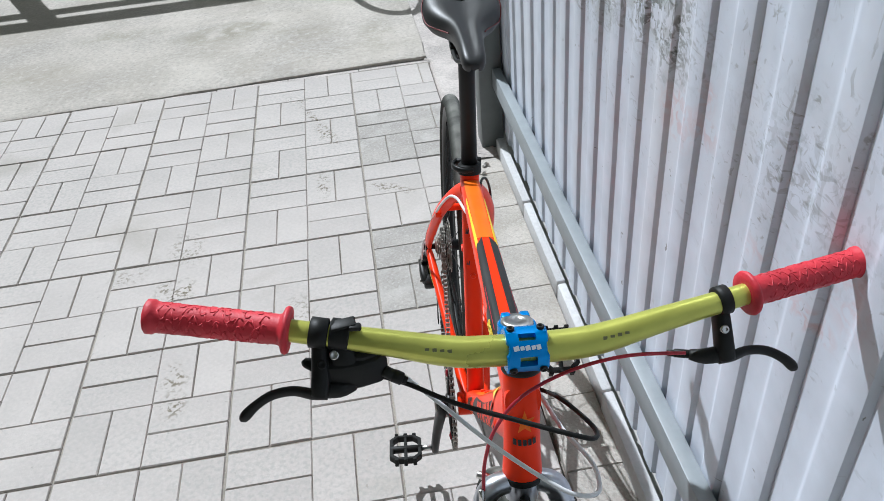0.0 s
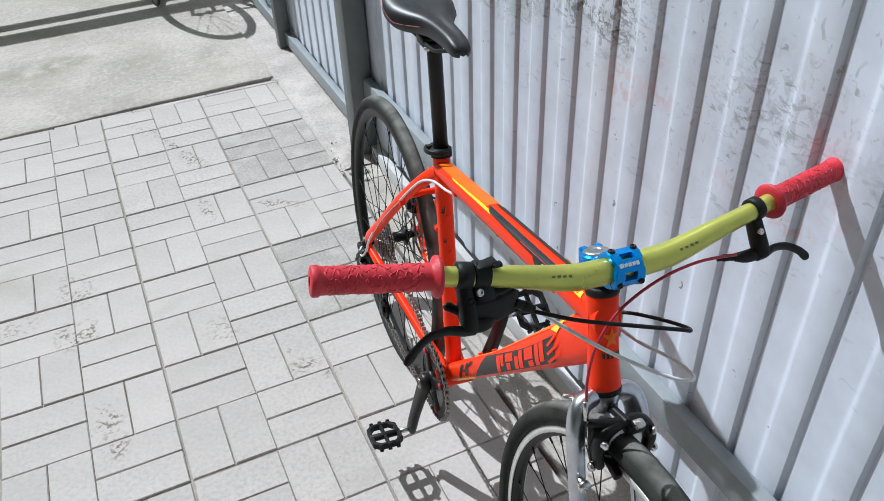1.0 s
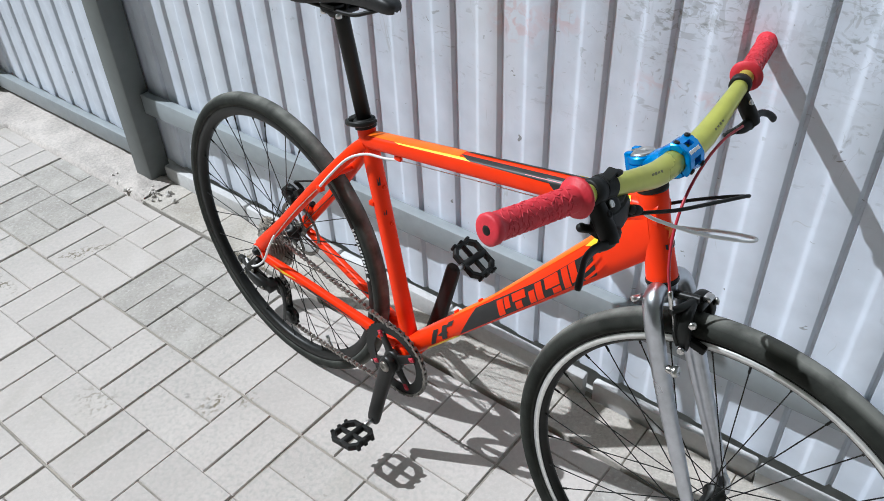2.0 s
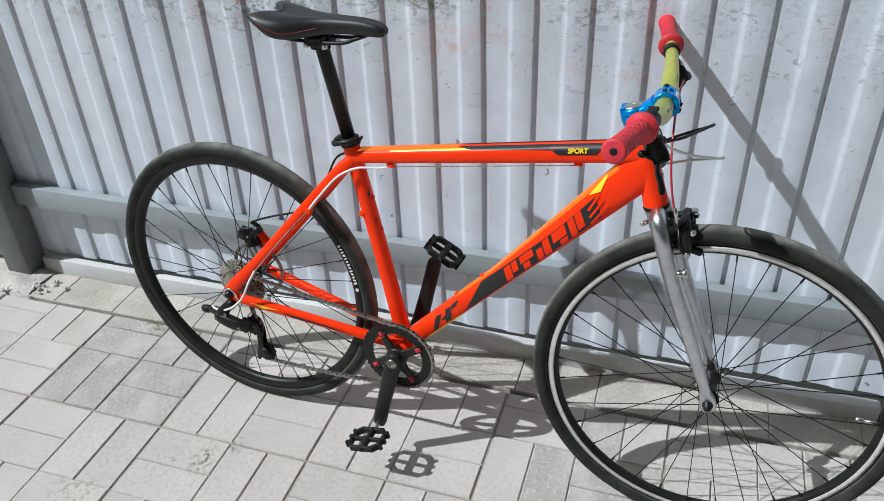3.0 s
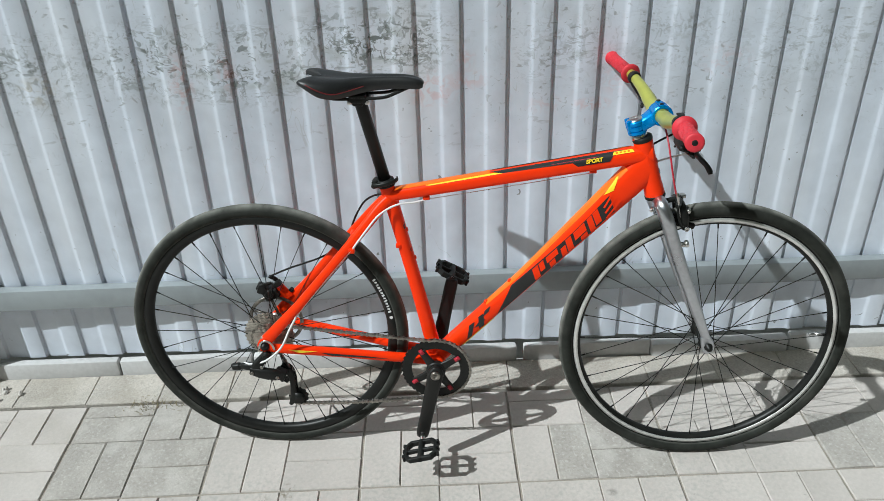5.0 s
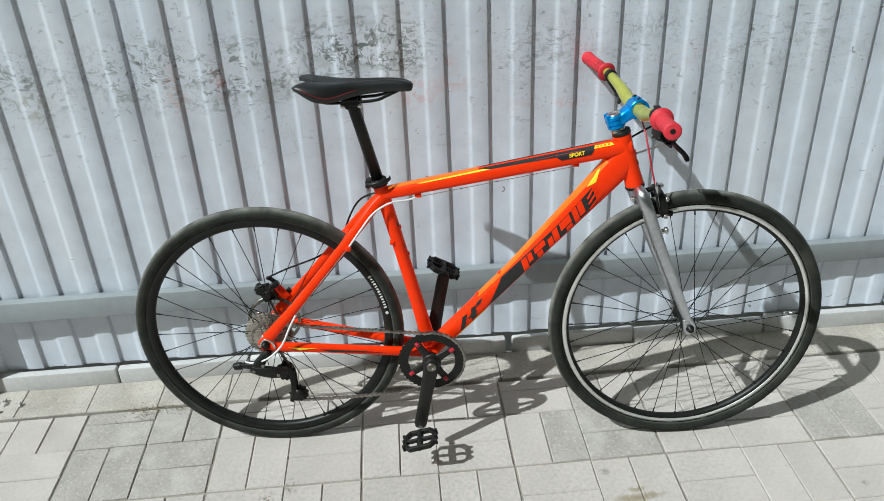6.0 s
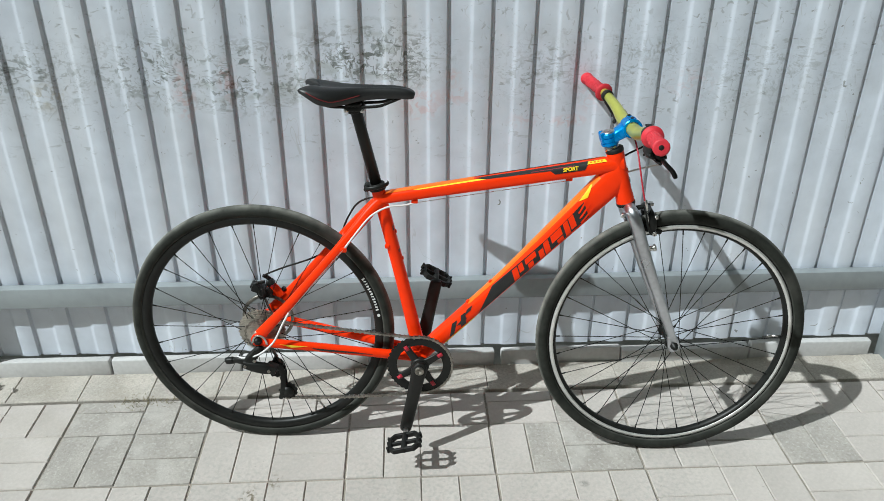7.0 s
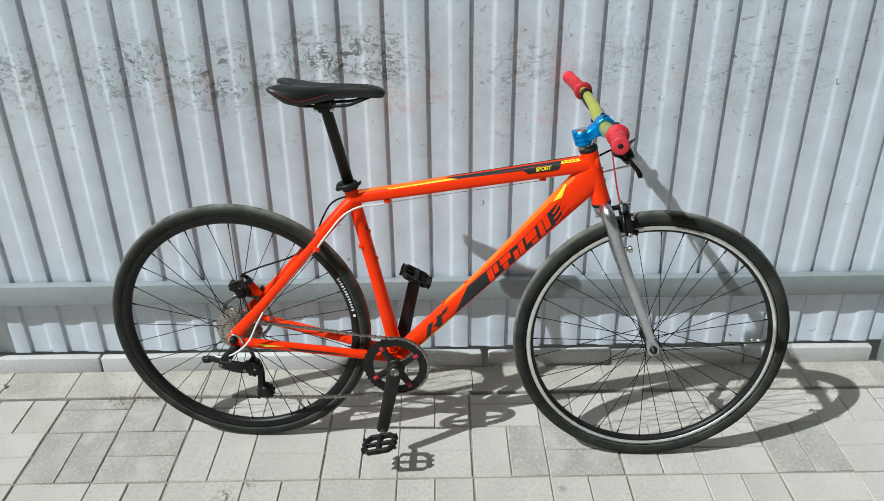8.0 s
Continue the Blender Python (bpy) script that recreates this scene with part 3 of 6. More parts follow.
# ---- the bicycle ----
BIKE_POSE = Matrix.Translation((0.2407, 1.6884, 0.0)) @ Matrix.Rotation(radians(-94.45), 4, "Z") @ Matrix.Rotation(radians(-3.2), 4, "X")
REAR, FRONT, BB = Vector((0.0, 0, 0.345)), Vector((1.060, 0, 0.345)), Vector((0.414, 0, 0.267))


def make_wheel(parent, name, centre, front, valve_turn=0.0, plump=1.0, wide=1.0):
    """Rim mesh as the wheel; tyre, hub, spokes, valve and brake parts under it, in the wheel's own space."""
    rim_bm = bmesh.new()
    torus(rim_bm, (0, 0, 0), (0, 1, 0), 0.300, [(-0.010, 0.0), (-0.0122, 0.006), (-0.0125, 0.019), (-0.009, 0.020), (0.009, 0.020), (0.0125, 0.019), (0.0122, 0.006), (0.010, 0.0), (0.006, -0.0045), (0.0, -0.006), (-0.006, -0.0045)])
    wheel = part(name, rim_bm, BLACK, parent, "black alloy bicycle wheel rim", 50)
    wheel.location = centre
    tyre = bmesh.new()
    sec = []
    for i in range(18):
        a = radians(-50 + 280 * i / 17)
        sec.append((0.0172 * math.cos(a) * wide, (0.0165 * math.sin(a) + 0.0165) * plump + 0.012))
    torus(tyre, (0, 0, 0), (0, 1, 0), 0.300, [(d, o) for d, o in sec], 128)
    for v in tyre.verts:
        c = math.hypot(v.co.x, v.co.z)
        if c > 0.3:
            k = 1 + 0.0012 * noise.noise(Vector((v.co.x * 60, v.co.y * 90, v.co.z * 60)))
            v.co.x, v.co.z = v.co.x * k, v.co.z * k
    part("tyre", tyre, RUBBER, wheel, "worn slick grey-black rubber tyre", 60)
    if front:
        for side in (-1, 1):
            ring = bmesh.new()
            torus(ring, (0, side * 0.0128, 0), (0, 1, 0), 0.3075, [(-0.0005, -0.005), (0.0005, -0.005), (0.0005, 0.005), (-0.0005, 0.005)], 96)
            part("brake_track", ring, SILVER, wheel, "bright machined rim brake track", 60)
    hub = bmesh.new()
    fl, fr = (0.034, 0.019) if front else (0.030, 0.024)
    add_lathe(hub, (0, -0.062 if not front else -0.048, 0), (0, 1, 0), [(0, 0.006), (0.012, 0.007), (0.014, 0.013), (0.062 - fl - 0.002 if not front else 0.012, 0.014), (0.062 - fl if not front else 0.013, fr), (0.062 - fl + 0.004 if not front else 0.017, fr),
              (0.062 - fl + 0.006 if not front else 0.020, 0.013), (0.062 + fl - 0.006 if not front else 0.076, 0.013), (0.062 + fl - 0.004 if not front else 0.079, fr), (0.062 + fl if not front else 0.083, fr), (0.062 + fl + 0.002 if not front else 0.085, 0.012), (0.110 if not front else 0.090, 0.008), (0.124 if not front else 0.096, 0.006)], 24)
    part("hub", hub, BLACK, wheel)
    kinds = []
    for side in (-1, 1):
        for lead in (-1, 1):
            bm = bmesh.new()
            rim_turn = radians(5.625 * (side + 1) + 11.25 * (lead + 1))
            rim_p = Vector((0.2965 * math.cos(rim_turn), 0.004 * side, 0.2965 * math.sin(rim_turn)))
            hub_turn = rim_turn + lead * radians(64)
            hub_p = Vector((fr * 0.86 * math.cos(hub_turn), side * (fl - 0.002 * lead), fr * 0.86 * math.sin(hub_turn)))
            add_rod(bm, hub_p, rim_p, 0.0010, 6)
            nip = (rim_p - hub_p).normalized()
            add_rod(bm, rim_p - nip * 0.012, rim_p, 0.0019, 6)
            me = bpy.data.meshes.new("spoke")
            bm.to_mesh(me)
            bm.free()
            me.materials.append(BLACK)
            kinds.append(me)
    for me in kinds:
        for i in range(8):
            sp = new("spoke", me)
            sp.parent = wheel
            sp.rotation_euler = (0, radians(45 * i), 0)
    valve = bmesh.new()
    vd = Vector((math.cos(valve_turn), 0, math.sin(valve_turn)))
    add_rod(valve, vd * 0.297, vd * 0.268, 0.003, 10)
    add_rod(valve, vd * 0.268, vd * 0.255, 0.0042, 10, 0.001)
    part("valve", valve, STEEL, wheel, "chrome tyre valve")
    return wheel


def toothed(bm, centre, y, r, teeth, thick=0.002, tooth=0.004, hole=0.0):
    """A flat ring with teeth, its axis along y."""
    n = teeth * 4
    pr = [r + (tooth if i % 4 in (1, 2) else 0.0) for i in range(n)]
    inner = hole if hole else r * 0.35
    c = Vector(centre)
    rings = []
    for yy in (y - thick / 2, y + thick / 2):
        rings.append([bm.verts.new(c + Vector((pr[i] * math.cos(2 * math.pi * i / n), yy, pr[i] * math.sin(2 * math.pi * i / n)))) for i in range(n)])
        rings.append([bm.verts.new(c + Vector((inner * math.cos(2 * math.pi * i / n), yy, inner * math.sin(2 * math.pi * i / n)))) for i in range(n)])
    o0, i0, o1, i1 = rings
    for i in range(n):
        j = (i + 1) % n
        bm.faces.new((o0[i], o0[j], i0[j], i0[i]))
        bm.faces.new((o1[i], i1[i], i1[j], o1[j]))
        bm.faces.new((o0[i], o1[i], o1[j], o0[j]))
        bm.faces.new((i0[i], i0[j], i1[j], i1[i]))
    bmesh.ops.recalc_face_normals(bm, faces=bm.faces)


def make_frame(bike):
    bm = bmesh.new()
    # head tube
    top, low = Vector((0.874, 0, 0.840)), Vector((0.9125, 0, 0.712))
    ax = low - top
    add_lathe(bm, top, ax, [(0, 0.0200), (0.003, 0.0208), (0.016, 0.0205), (0.03, 0.0196), (0.10, 0.0204), (ax.length - 0.012, 0.0218), (ax.length - 0.003, 0.0222), (ax.length, 0.0214)], 36)
    # main tubes
    add_sweep(bm, [(*TT[0], *TT_SEC[0]), (*((Vector(TT[0]) + Vector(TT[1])) / 2), 0.0185, 0.0165), (*TT[1], *TT_SEC[1]), (TT[1][0] + 0.011, 0, TT[1][2] + 0.0019, 0.0188, 0.0188)], 28, 8, power=3.0)
    rows = []
    up = Vector((-(DT[1][2] - DT[0][2]), 0, DT[1][0] - DT[0][0])).normalized()
    for i in range(29):
        t = i / 25
        more, rise = dt_swell(min(t, 1.0))
        c = Vector(DT[0]).lerp(Vector(DT[1]), t) + up * rise
        rows.append((*c, DT_SEC[0][0] + (DT_SEC[1][0] - DT_SEC[0][0]) * t, DT_SEC[0][1] + (DT_SEC[1][1] - DT_SEC[0][1]) * t + more))
    start = len(bm.verts)
    add_sweep(bm, rows, 28, 1, power=3.0)
    ahead = Vector((-ax.z, 0, ax.x)).normalized()
    for v in list(bm.verts)[start:]:
        past = (v.co - top).dot(ahead)
        if past > 0:
            v.co -= ahead * past
    add_sweep(bm, [(BB.x, 0, BB.z, 0.0165, 0.0185), (0.365, 0, 0.500, 0.0160, 0.0160), (0.3165, 0, 0.716, 0.0160, 0.0165), (0.3115, 0, 0.739, 0.0165, 0.0170)], 24, 6, power=2.3)
    add_rod(bm, (BB.x, -0.036, BB.z), (BB.x, 0.036, BB.z), 0.0225, 28, 0.002)
    for s in (-1, 1):
        # seat stay, chain stay, dropout
        add_sweep(bm, [(0.318, s * 0.006, 0.706, 0.012, 0.014), (0.296, s * 0.016, 0.687, 0.011, 0.0135), (0.262, s * 0.032, 0.649, 0.010, 0.0122), (0.200, s * 0.049, 0.577, 0.0095, 0.0118), (0.100, s * 0.061, 0.462, 0.009, 0.0116), (0.035, s * 0.066, 0.392, 0.0085, 0.0135), (0.008, s * 0.066, 0.362, 0.007, 0.0150)], 18, 6, power=2.4)
        add_sweep(bm, [(0.405, s * 0.017, 0.275, 0.012, 0.015), (0.350, s * 0.024, 0.2825, 0.011, 0.0125), (0.300, s * 0.030, 0.2905, 0.0105, 0.0120), (0.250, s * 0.0365, 0.299, 0.010, 0.0118), (0.150, s * 0.0490, 0.316, 0.0095, 0.0118), (0.050, s * 0.0615, 0.332, 0.009, 0.0122), (0.012, s * 0.066, 0.338, 0.007, 0.0110)], 18, 6, power=2.4)
        add_lathe(bm, (0.0, s * 0.062, 0.345), (0, s, 0), [(0, 0.018), (0.007, 0.018), (0.008, 0.016)], 20)
    # bridges between the stays
    add_rod(bm, (0.222, -0.044, 0.604), (0.222, 0.044, 0.604), 0.007, 12)
    # bottle bosses, cable stops
    for z in (0.625, 0.552):
        q = Vector((0.413 - 0.2222 * (z - 0.28) + 0.012, 0, z))
        add_rod(bm, q, q + Vector((0.0075, 0, 0.0017)), 0.005, 10, 0.001)
    for t in (0.30, 0.42):
        q = Vector(DT[0]).lerp(Vector(DT[1]), t)
        add_rod(bm, q, q + Vector((-0.018, 0, 0.018)), 0.005, 10, 0.001)
    for t in (0.16, 0.82):
        p = Vector(TT[0]).lerp(Vector(TT[1]), t) + Vector((0.0, -0.008, -0.019))
        add_box(bm, p, (0.016, 0.007, 0.010), 0.002)
    add_box(bm, (0.230, -0.052, 0.597), (0.014, 0.012, 0.012), 0.002)
    add_box(bm, (0.333, -0.012, 0.590), (0.012, 0.012, 0.010), 0.002)
    frame_ob = part("frame", bm, ORANGE, bike, "glossy fluorescent orange-red aluminium frame", 40)
    return frame_ob


TT = ((0.312, 0, 0.7125), (0.872, 0, 0.8075))
TT_SEC = ((0.0165, 0.0145), (0.0195, 0.0185))
DT = ((0.411, 0, 0.272), (0.8805, 0, 0.7565))
DT_SEC = ((0.0225, 0.0195), (0.0205, 0.0225))


def dt_swell(t):
    """Extra half height and rise of the down tube where it widens into the head tube."""
    k = max(0.0, (t - 0.45) / 0.55) ** 1.1
    return 0.0125 * k, 0.0120 * k


def decals(frame_ob):
    def tt(name, mat, corners, label, lift=0.0007):
        bm = bmesh.new()
        tube_patch(bm, TT[0], TT[1], TT_SEC[0], TT_SEC[1], 3.0, corners, 14, 6, lift)
        part(name, bm, mat, frame_ob, label, 60)

    def side_point(tube, sec, t, k, s, lift):
        """A point on the side of a squared tube: share of the length, height from -1 to 1."""
        q0, q1 = Vector(tube[0]), Vector(tube[1])
        way = (q1 - q0).normalized()
        up = Vector((-way.z, 0, way.x))
        w, h = sec[0][0] + (sec[1][0] - sec[0][0]) * t, sec[0][1] + (sec[1][1] - sec[0][1]) * t
        high = k * (h + lift)
        if tube is DT:
            # the print keeps its own straight band while the tube widens upwards
            more, rise = dt_swell(t)
            band = max(0.0, (t - 0.66) / 0.34) ** 1.6
            high = 0.0125 * band + k * (h + 0.0135 * band + lift)
            k = (high - rise) / (h + more + lift)
        return q0.lerp(q1, t) + up * high + Vector((0, s * (w * (1 - min(1.0, abs(k)) ** 3) ** (1 / 3) + lift), 0))

    def side_patch(tube, sec, s, corners, mat, label="", lift=0.0009, n=8, m=6):
        """A four-cornered flat mark wrapped on the tube's side; corners run low start, low end, high end, high start."""
        bm = bmesh.new()
        rows = []
        for i in range(n + 1):
            row = []
            for j in range(m + 1):
                u, v = i / n, j / m
                t, k = [(1 - u) * (1 - v) * corners[0][x] + u * (1 - v) * corners[1][x] + u * v * corners[2][x] + (1 - u) * v * corners[3][x] for x in (0, 1)]
                row.append(bm.verts.new(side_point(tube, sec, t, k, s, lift)))
            rows.append(row)
        for i in range(n):
            for j in range(m):
                f = (rows[i][j], rows[i + 1][j], rows[i + 1][j + 1], rows[i][j + 1])
                bm.faces.new(f if s < 0 else f[::-1])
        part("decal", bm, mat, frame_ob, label, 60)

    # top tube: amber and yellow flash, charcoal panels with an orange line between
    tt("decal", AMBER, [(0.04, 52), (0.42, 60), (0.42, 122), (0.04, 128)], "amber fading panel on the top tube")
    for s in (-1, 1):
        mid = lambda a: 90 + s * a
        tt("decal", YELLOW, [(0.16, mid(40)), (0.44, mid(30)), (0.47, mid(50)), (0.18, mid(52))], "yellow flash on the top tube", 0.0012)
        tt("decal", CHARCOAL, [(0.42, mid(8)), (0.93, mid(12)), (0.95, mid(40)), (0.46, mid(40))], "charcoal panel on the top tube", 0.0012)
        side_patch(TT, TT_SEC, s, [(0.45, 0.80), (0.745, 0.60), (0.745, 0.90), (0.42, 0.90)], CHARCOAL, "narrow charcoal wedge on the top tube", 0.0009)
        side_patch(TT, TT_SEC, s, [(0.758, 0.10), (0.880, 0.10), (0.900, 0.90), (0.728, 0.90)], CHARCOAL, "charcoal panel with yellow lettering", 0.0012)
        tt("decal", RED_CABLE, [(0.66, mid(43)), (0.84, mid(43)), (0.84, mid(47)), (0.66, mid(47))], "thin dark red line of print", 0.0016)
        tt("decal", YELLOW, [(0.900, mid(20)), (0.968, mid(20)), (0.975, mid(52)), (0.893, mid(52))], "yellow sticker with dark specks", 0.0014)
        for i in range(4):
            a = 0.906 + 0.015 * i
            tt("decal", AMBER, [(a, mid(28)), (a + 0.008, mid(28)), (a + 0.007, mid(44)), (a - 0.001, mid(44))], "", 0.0018)
        # down tube side: charcoal panel with a mark in plain slanted shapes
        side_patch(DT, DT_SEC, s, [(0.30, -0.72), (0.86, -0.62), (0.885, 0.62), (0.42, 0.80)], CHARCOAL, "charcoal panel on the down tube", 0.0008, n=20)
        side_patch(DT, DT_SEC, s, [(0.872, 0.94), (0.906, 0.62), (0.950, 0.98), (0.942, 1.02)], YELLOW, "yellow wedge on the down tube", 0.0012)
        shapes = (((0.0, 0.46, 0.02, 0.98), (0.54, 0.92, 0.30, 0.98)), ((0.0, 0.92, 0.52, 0.98), (0.14, 0.60, 0.02, 0.44)), ((0.0, 0.40, 0.02, 0.72), (0.48, 0.92, 0.02, 0.98)),
                  ((0.0, 0.92, 0.40, 0.98), (0.40, 0.92, 0.02, 0.32)), ((0.0, 0.40, 0.02, 0.98), (0.48, 0.92, 0.14, 0.98)))
        for i, bars in enumerate(shapes):
            t0, wide = 0.494 + 0.0645 * i, 0.057
            for u0, u1, v0, v1 in bars:
                lay = lambda u, v: (t0 + wide * u + 0.022 * (v - 0.5) + 0.012, -0.60 + 1.24 * v)
                side_patch(DT, DT_SEC, s, [lay(u0, v0), lay(u1, v0), lay(u1, v1), lay(u0, v1)], ORANGE, "", 0.0014, 4, 5)
        for i in range(3):
            k = -0.42 + 0.40 * i
            side_patch(DT, DT_SEC, s, [(0.826 + 0.010 * i, k - 0.20), (0.90, k + 0.12), (0.90, k + 0.26), (0.822 + 0.010 * i, k - 0.06)], ORANGE, "", 0.0016)
        side_patch(DT, DT_SEC, s, [(0.215, -0.55), (0.240, -0.60), (0.272, 0.55), (0.248, 0.62)], CHARCOAL, "charcoal mark on the down tube")
        side_patch(DT, DT_SEC, s, [(0.150, -0.62), (0.175, -0.62), (0.225, 0.50), (0.200, 0.58)], CHARCOAL, "charcoal mark on the down tube", 0.0008)
        side_patch(DT, DT_SEC, s, [(0.228, -0.30), (0.262, -0.12), (0.240, 0.16), (0.206, -0.02)], CHARCOAL, "charcoal mark on the down tube", 0.0008)
        side_patch(DT, DT_SEC, s, [(0.262, 0.30), (0.292, 0.30), (0.312, 0.66), (0.282, 0.66)], CHARCOAL, "charcoal mark on the down tube", 0.0008)
        side_patch(DT, DT_SEC, s, [(0.10, -0.90), (0.30, -0.90), (0.27, -0.70), (0.13, -0.70)], YELLOW, "yellow line on the down tube", 0.0011)
    bm = bmesh.new()
    tube_patch(bm, DT[0], DT[1], DT_SEC[0], DT_SEC[1], 3.0, [(0.30, 62), (0.985, 44), (0.985, 136), (0.30, 118)], 24, 14, 0.0008, dt_swell)
    part("decal", bm, AMBER, frame_ob, "amber fading panel along the down tube", 60)
    for z, tall in ((0.640, 0.016), (0.578, 0.009)):
        bm = bmesh.new()
        x = 0.365 - 0.2222 * (z - 0.500)
        add_box(bm, (x + 0.0140, -0.0080, z), (0.0012, 0.006, tall), 0.0, Euler((0, radians(-12.5), radians(-28))).to_matrix())
        part("decal", bm, CHARCOAL, frame_ob, "small dark print on the seat tube", 0)
    # small mark on the head tube
    bm = bmesh.new()
    for k in range(5):
        a0 = radians(72 * k + 90)
        for w in (-1, 1):
            p0, p1, p2 = Vector((0, 0)), Vector((0.0125 * math.cos(a0), 0.0150 * math.sin(a0))), Vector((0.0050 * math.cos(a0 + w * 0.63), 0.0060 * math.sin(a0 + w * 0.63)))
            vs = []
            for q in (p0, p1, p2):
                ang = q.x / 0.0205
                vs.append(bm.verts.new((0.8905 - 0.30 * (q.y + 0.003) + 0.0212 * math.cos(ang), -0.0212 * math.sin(ang), 0.793 + q.y)))
            bm.faces.new(vs)
    bmesh.ops.remove_doubles(bm, verts=bm.verts, dist=0.0002)
    part("decal", bm, AMBER, frame_ob, "amber star mark on the head tube", 0)
    for i in range(5):
        bm = bmesh.new()
        vs = []
        for ang, z in ((-0.62 + 0.26 * i, 0.7660), (-0.44 + 0.26 * i, 0.7660), (-0.42 + 0.26 * i, 0.7735), (-0.60 + 0.26 * i, 0.7735)):
            vs.append(bm.verts.new((0.8905 - 0.30 * (z - 0.790) + 0.0214 * math.cos(ang), -0.0214 * math.sin(ang), z)))
        bm.faces.new(vs)
        part("decal", bm, CHARCOAL, frame_ob, "dark mark in plain bars on the head tube", 0)
    # chain stay flashes, laid on the outer side of the stay
    for mat, pts, label in ((YELLOW, ((0.055, 0.3365), (0.085, 0.3245), (0.128, 0.3255)), "yellow wedge on the chain stay"), (CHARCOAL, ((0.132, 0.3215), (0.160, 0.3105), (0.300, 0.2905), (0.240, 0.3035)), "charcoal wedge on the chain stay")):
        bm = bmesh.new()
        bm.faces.new([bm.verts.new((x, -(0.066 - (x - 0.012) * 0.125 + 0.0112), z)) for x, z in pts])
        part("decal", bm, mat, frame_ob, label, 0)
    # lettering on the top tube
    for s in (-1, 1):
        curve = bpy.data.curves.new("lettering", "FONT")
        curve.body = "SPORT"
        curve.size, curve.extrude, curve.align_x, curve.align_y, curve.shear, curve.offset = 0.0118, 0.0003, "CENTER", "CENTER", 0.15, 0.0005
        tmp = bpy.data.objects.new("lettering", curve)
        scene.collection.objects.link(tmp)
        bpy.context.view_layer.update()
        me = bpy.data.meshes.new_from_object(tmp.evaluated_get(bpy.context.evaluated_depsgraph_get()))
        bpy.data.objects.remove(tmp)
        me.materials.clear()
        me.materials.append(YELLOW)
        ob = new("lettering", me)
        ob.parent = frame_ob
        ob["label"] = "yellow word SPORT"
        c = Vector(TT[0]).lerp(Vector(TT[1]), 0.822)
        slope = math.atan2(TT[1][2] - TT[0][2], TT[1][0] - TT[0][0])
        x_ax = Vector((math.cos(slope), 0, math.sin(slope))) * (1 if s < 0 else -1)
        z_ax = Vector((-math.sin(slope), 0, math.cos(slope)))
        n_ax = Vector((0, s, 0))
        m = Matrix((x_ax, z_ax, n_ax)).transposed().to_4x4()
        m.translation = c + n_ax * 0.0206 + z_ax * 0.0095
        ob.matrix_basis = m @ Matrix.Rotation(radians(-14), 4, "X")


def make_fork(bike):
    bm = bmesh.new()
    axis = (Vector((0.9125, 0, 0.712)) - Vector((0.874, 0, 0.840))).normalized()
    crown = Vector((0.9135, 0, 0.7085))
    add_lathe(bm, crown - axis * 0.004, axis, [(0, 0.0212), (0.008, 0.0212), (0.014, 0.0205), (0.030, 0.0185), (0.034, 0.012)], 28)
    for s in (-1, 1):
        add_sweep(bm, [(0.916, s * 0.016, 0.703, 0.013, 0.0165), (0.921, s * 0.036, 0.698, 0.0135, 0.0165), (0.931, s * 0.0460, 0.674, 0.0125, 0.0165), (0.942, s * 0.0475, 0.644, 0.0120, 0.0162), (0.972, s * 0.0495, 0.563, 0.0115, 0.0155), (1.020, s * 0.0515, 0.448, 0.0105, 0.0130), (1.046, s * 0.052, 0.385, 0.0090, 0.0110), (1.053, s * 0.052, 0.367, 0.008, 0.0100)], 26, 6, power=2.0)
        add_sweep(bm, [(1.050, s * 0.052, 0.372, 0.006, 0.011), (1.058, s * 0.052, 0.352, 0.006, 0.0155), (1.062, s * 0.052, 0.334, 0.006, 0.0145), (1.064, s * 0.052, 0.328, 0.005, 0.010)], 14, 4, power=2.4)
    fork = part("fork", bm, FORK, bike, "brushed bare aluminium rigid fork", 40)
    for s in (-1, 1):
        bm = bmesh.new()
        p = Vector((0.966, s * 0.053, 0.613))
        add_rod(bm, p + Vector((-0.004, -s * 0.002, -0.002)), p + Vector((0.011, 0, 0.001)), 0.0060, 14, 0.001)
        add_rod(bm, p + Vector((0.010, 0, 0.001)), p + Vector((0.018, 0, 0.003)), 0.0085, 16, 0.002)
        part("brake_boss", bm, STEEL, fork, "bright steel mounting boss")
        bm = bmesh.new()
        add_lathe(bm, (1.060, s * 0.050, 0.345), (0, s, 0), [(0, 0.010), (0.009, 0.010), (0.010, 0.008), (0.018, 0.0075), (0.019, 0.005), (0.022, 0.004)], 6 * 4)
        part("axle_nut", bm, BLACK if s < 0 else STEEL, fork)
    bm = bmesh.new()
    add_rod(bm, (0.903, -0.030, 0.692), (0.896, -0.048, 0.694), 0.0045, 10, 0.001)
    part("bolt", bm, STEEL, fork)
    return fork


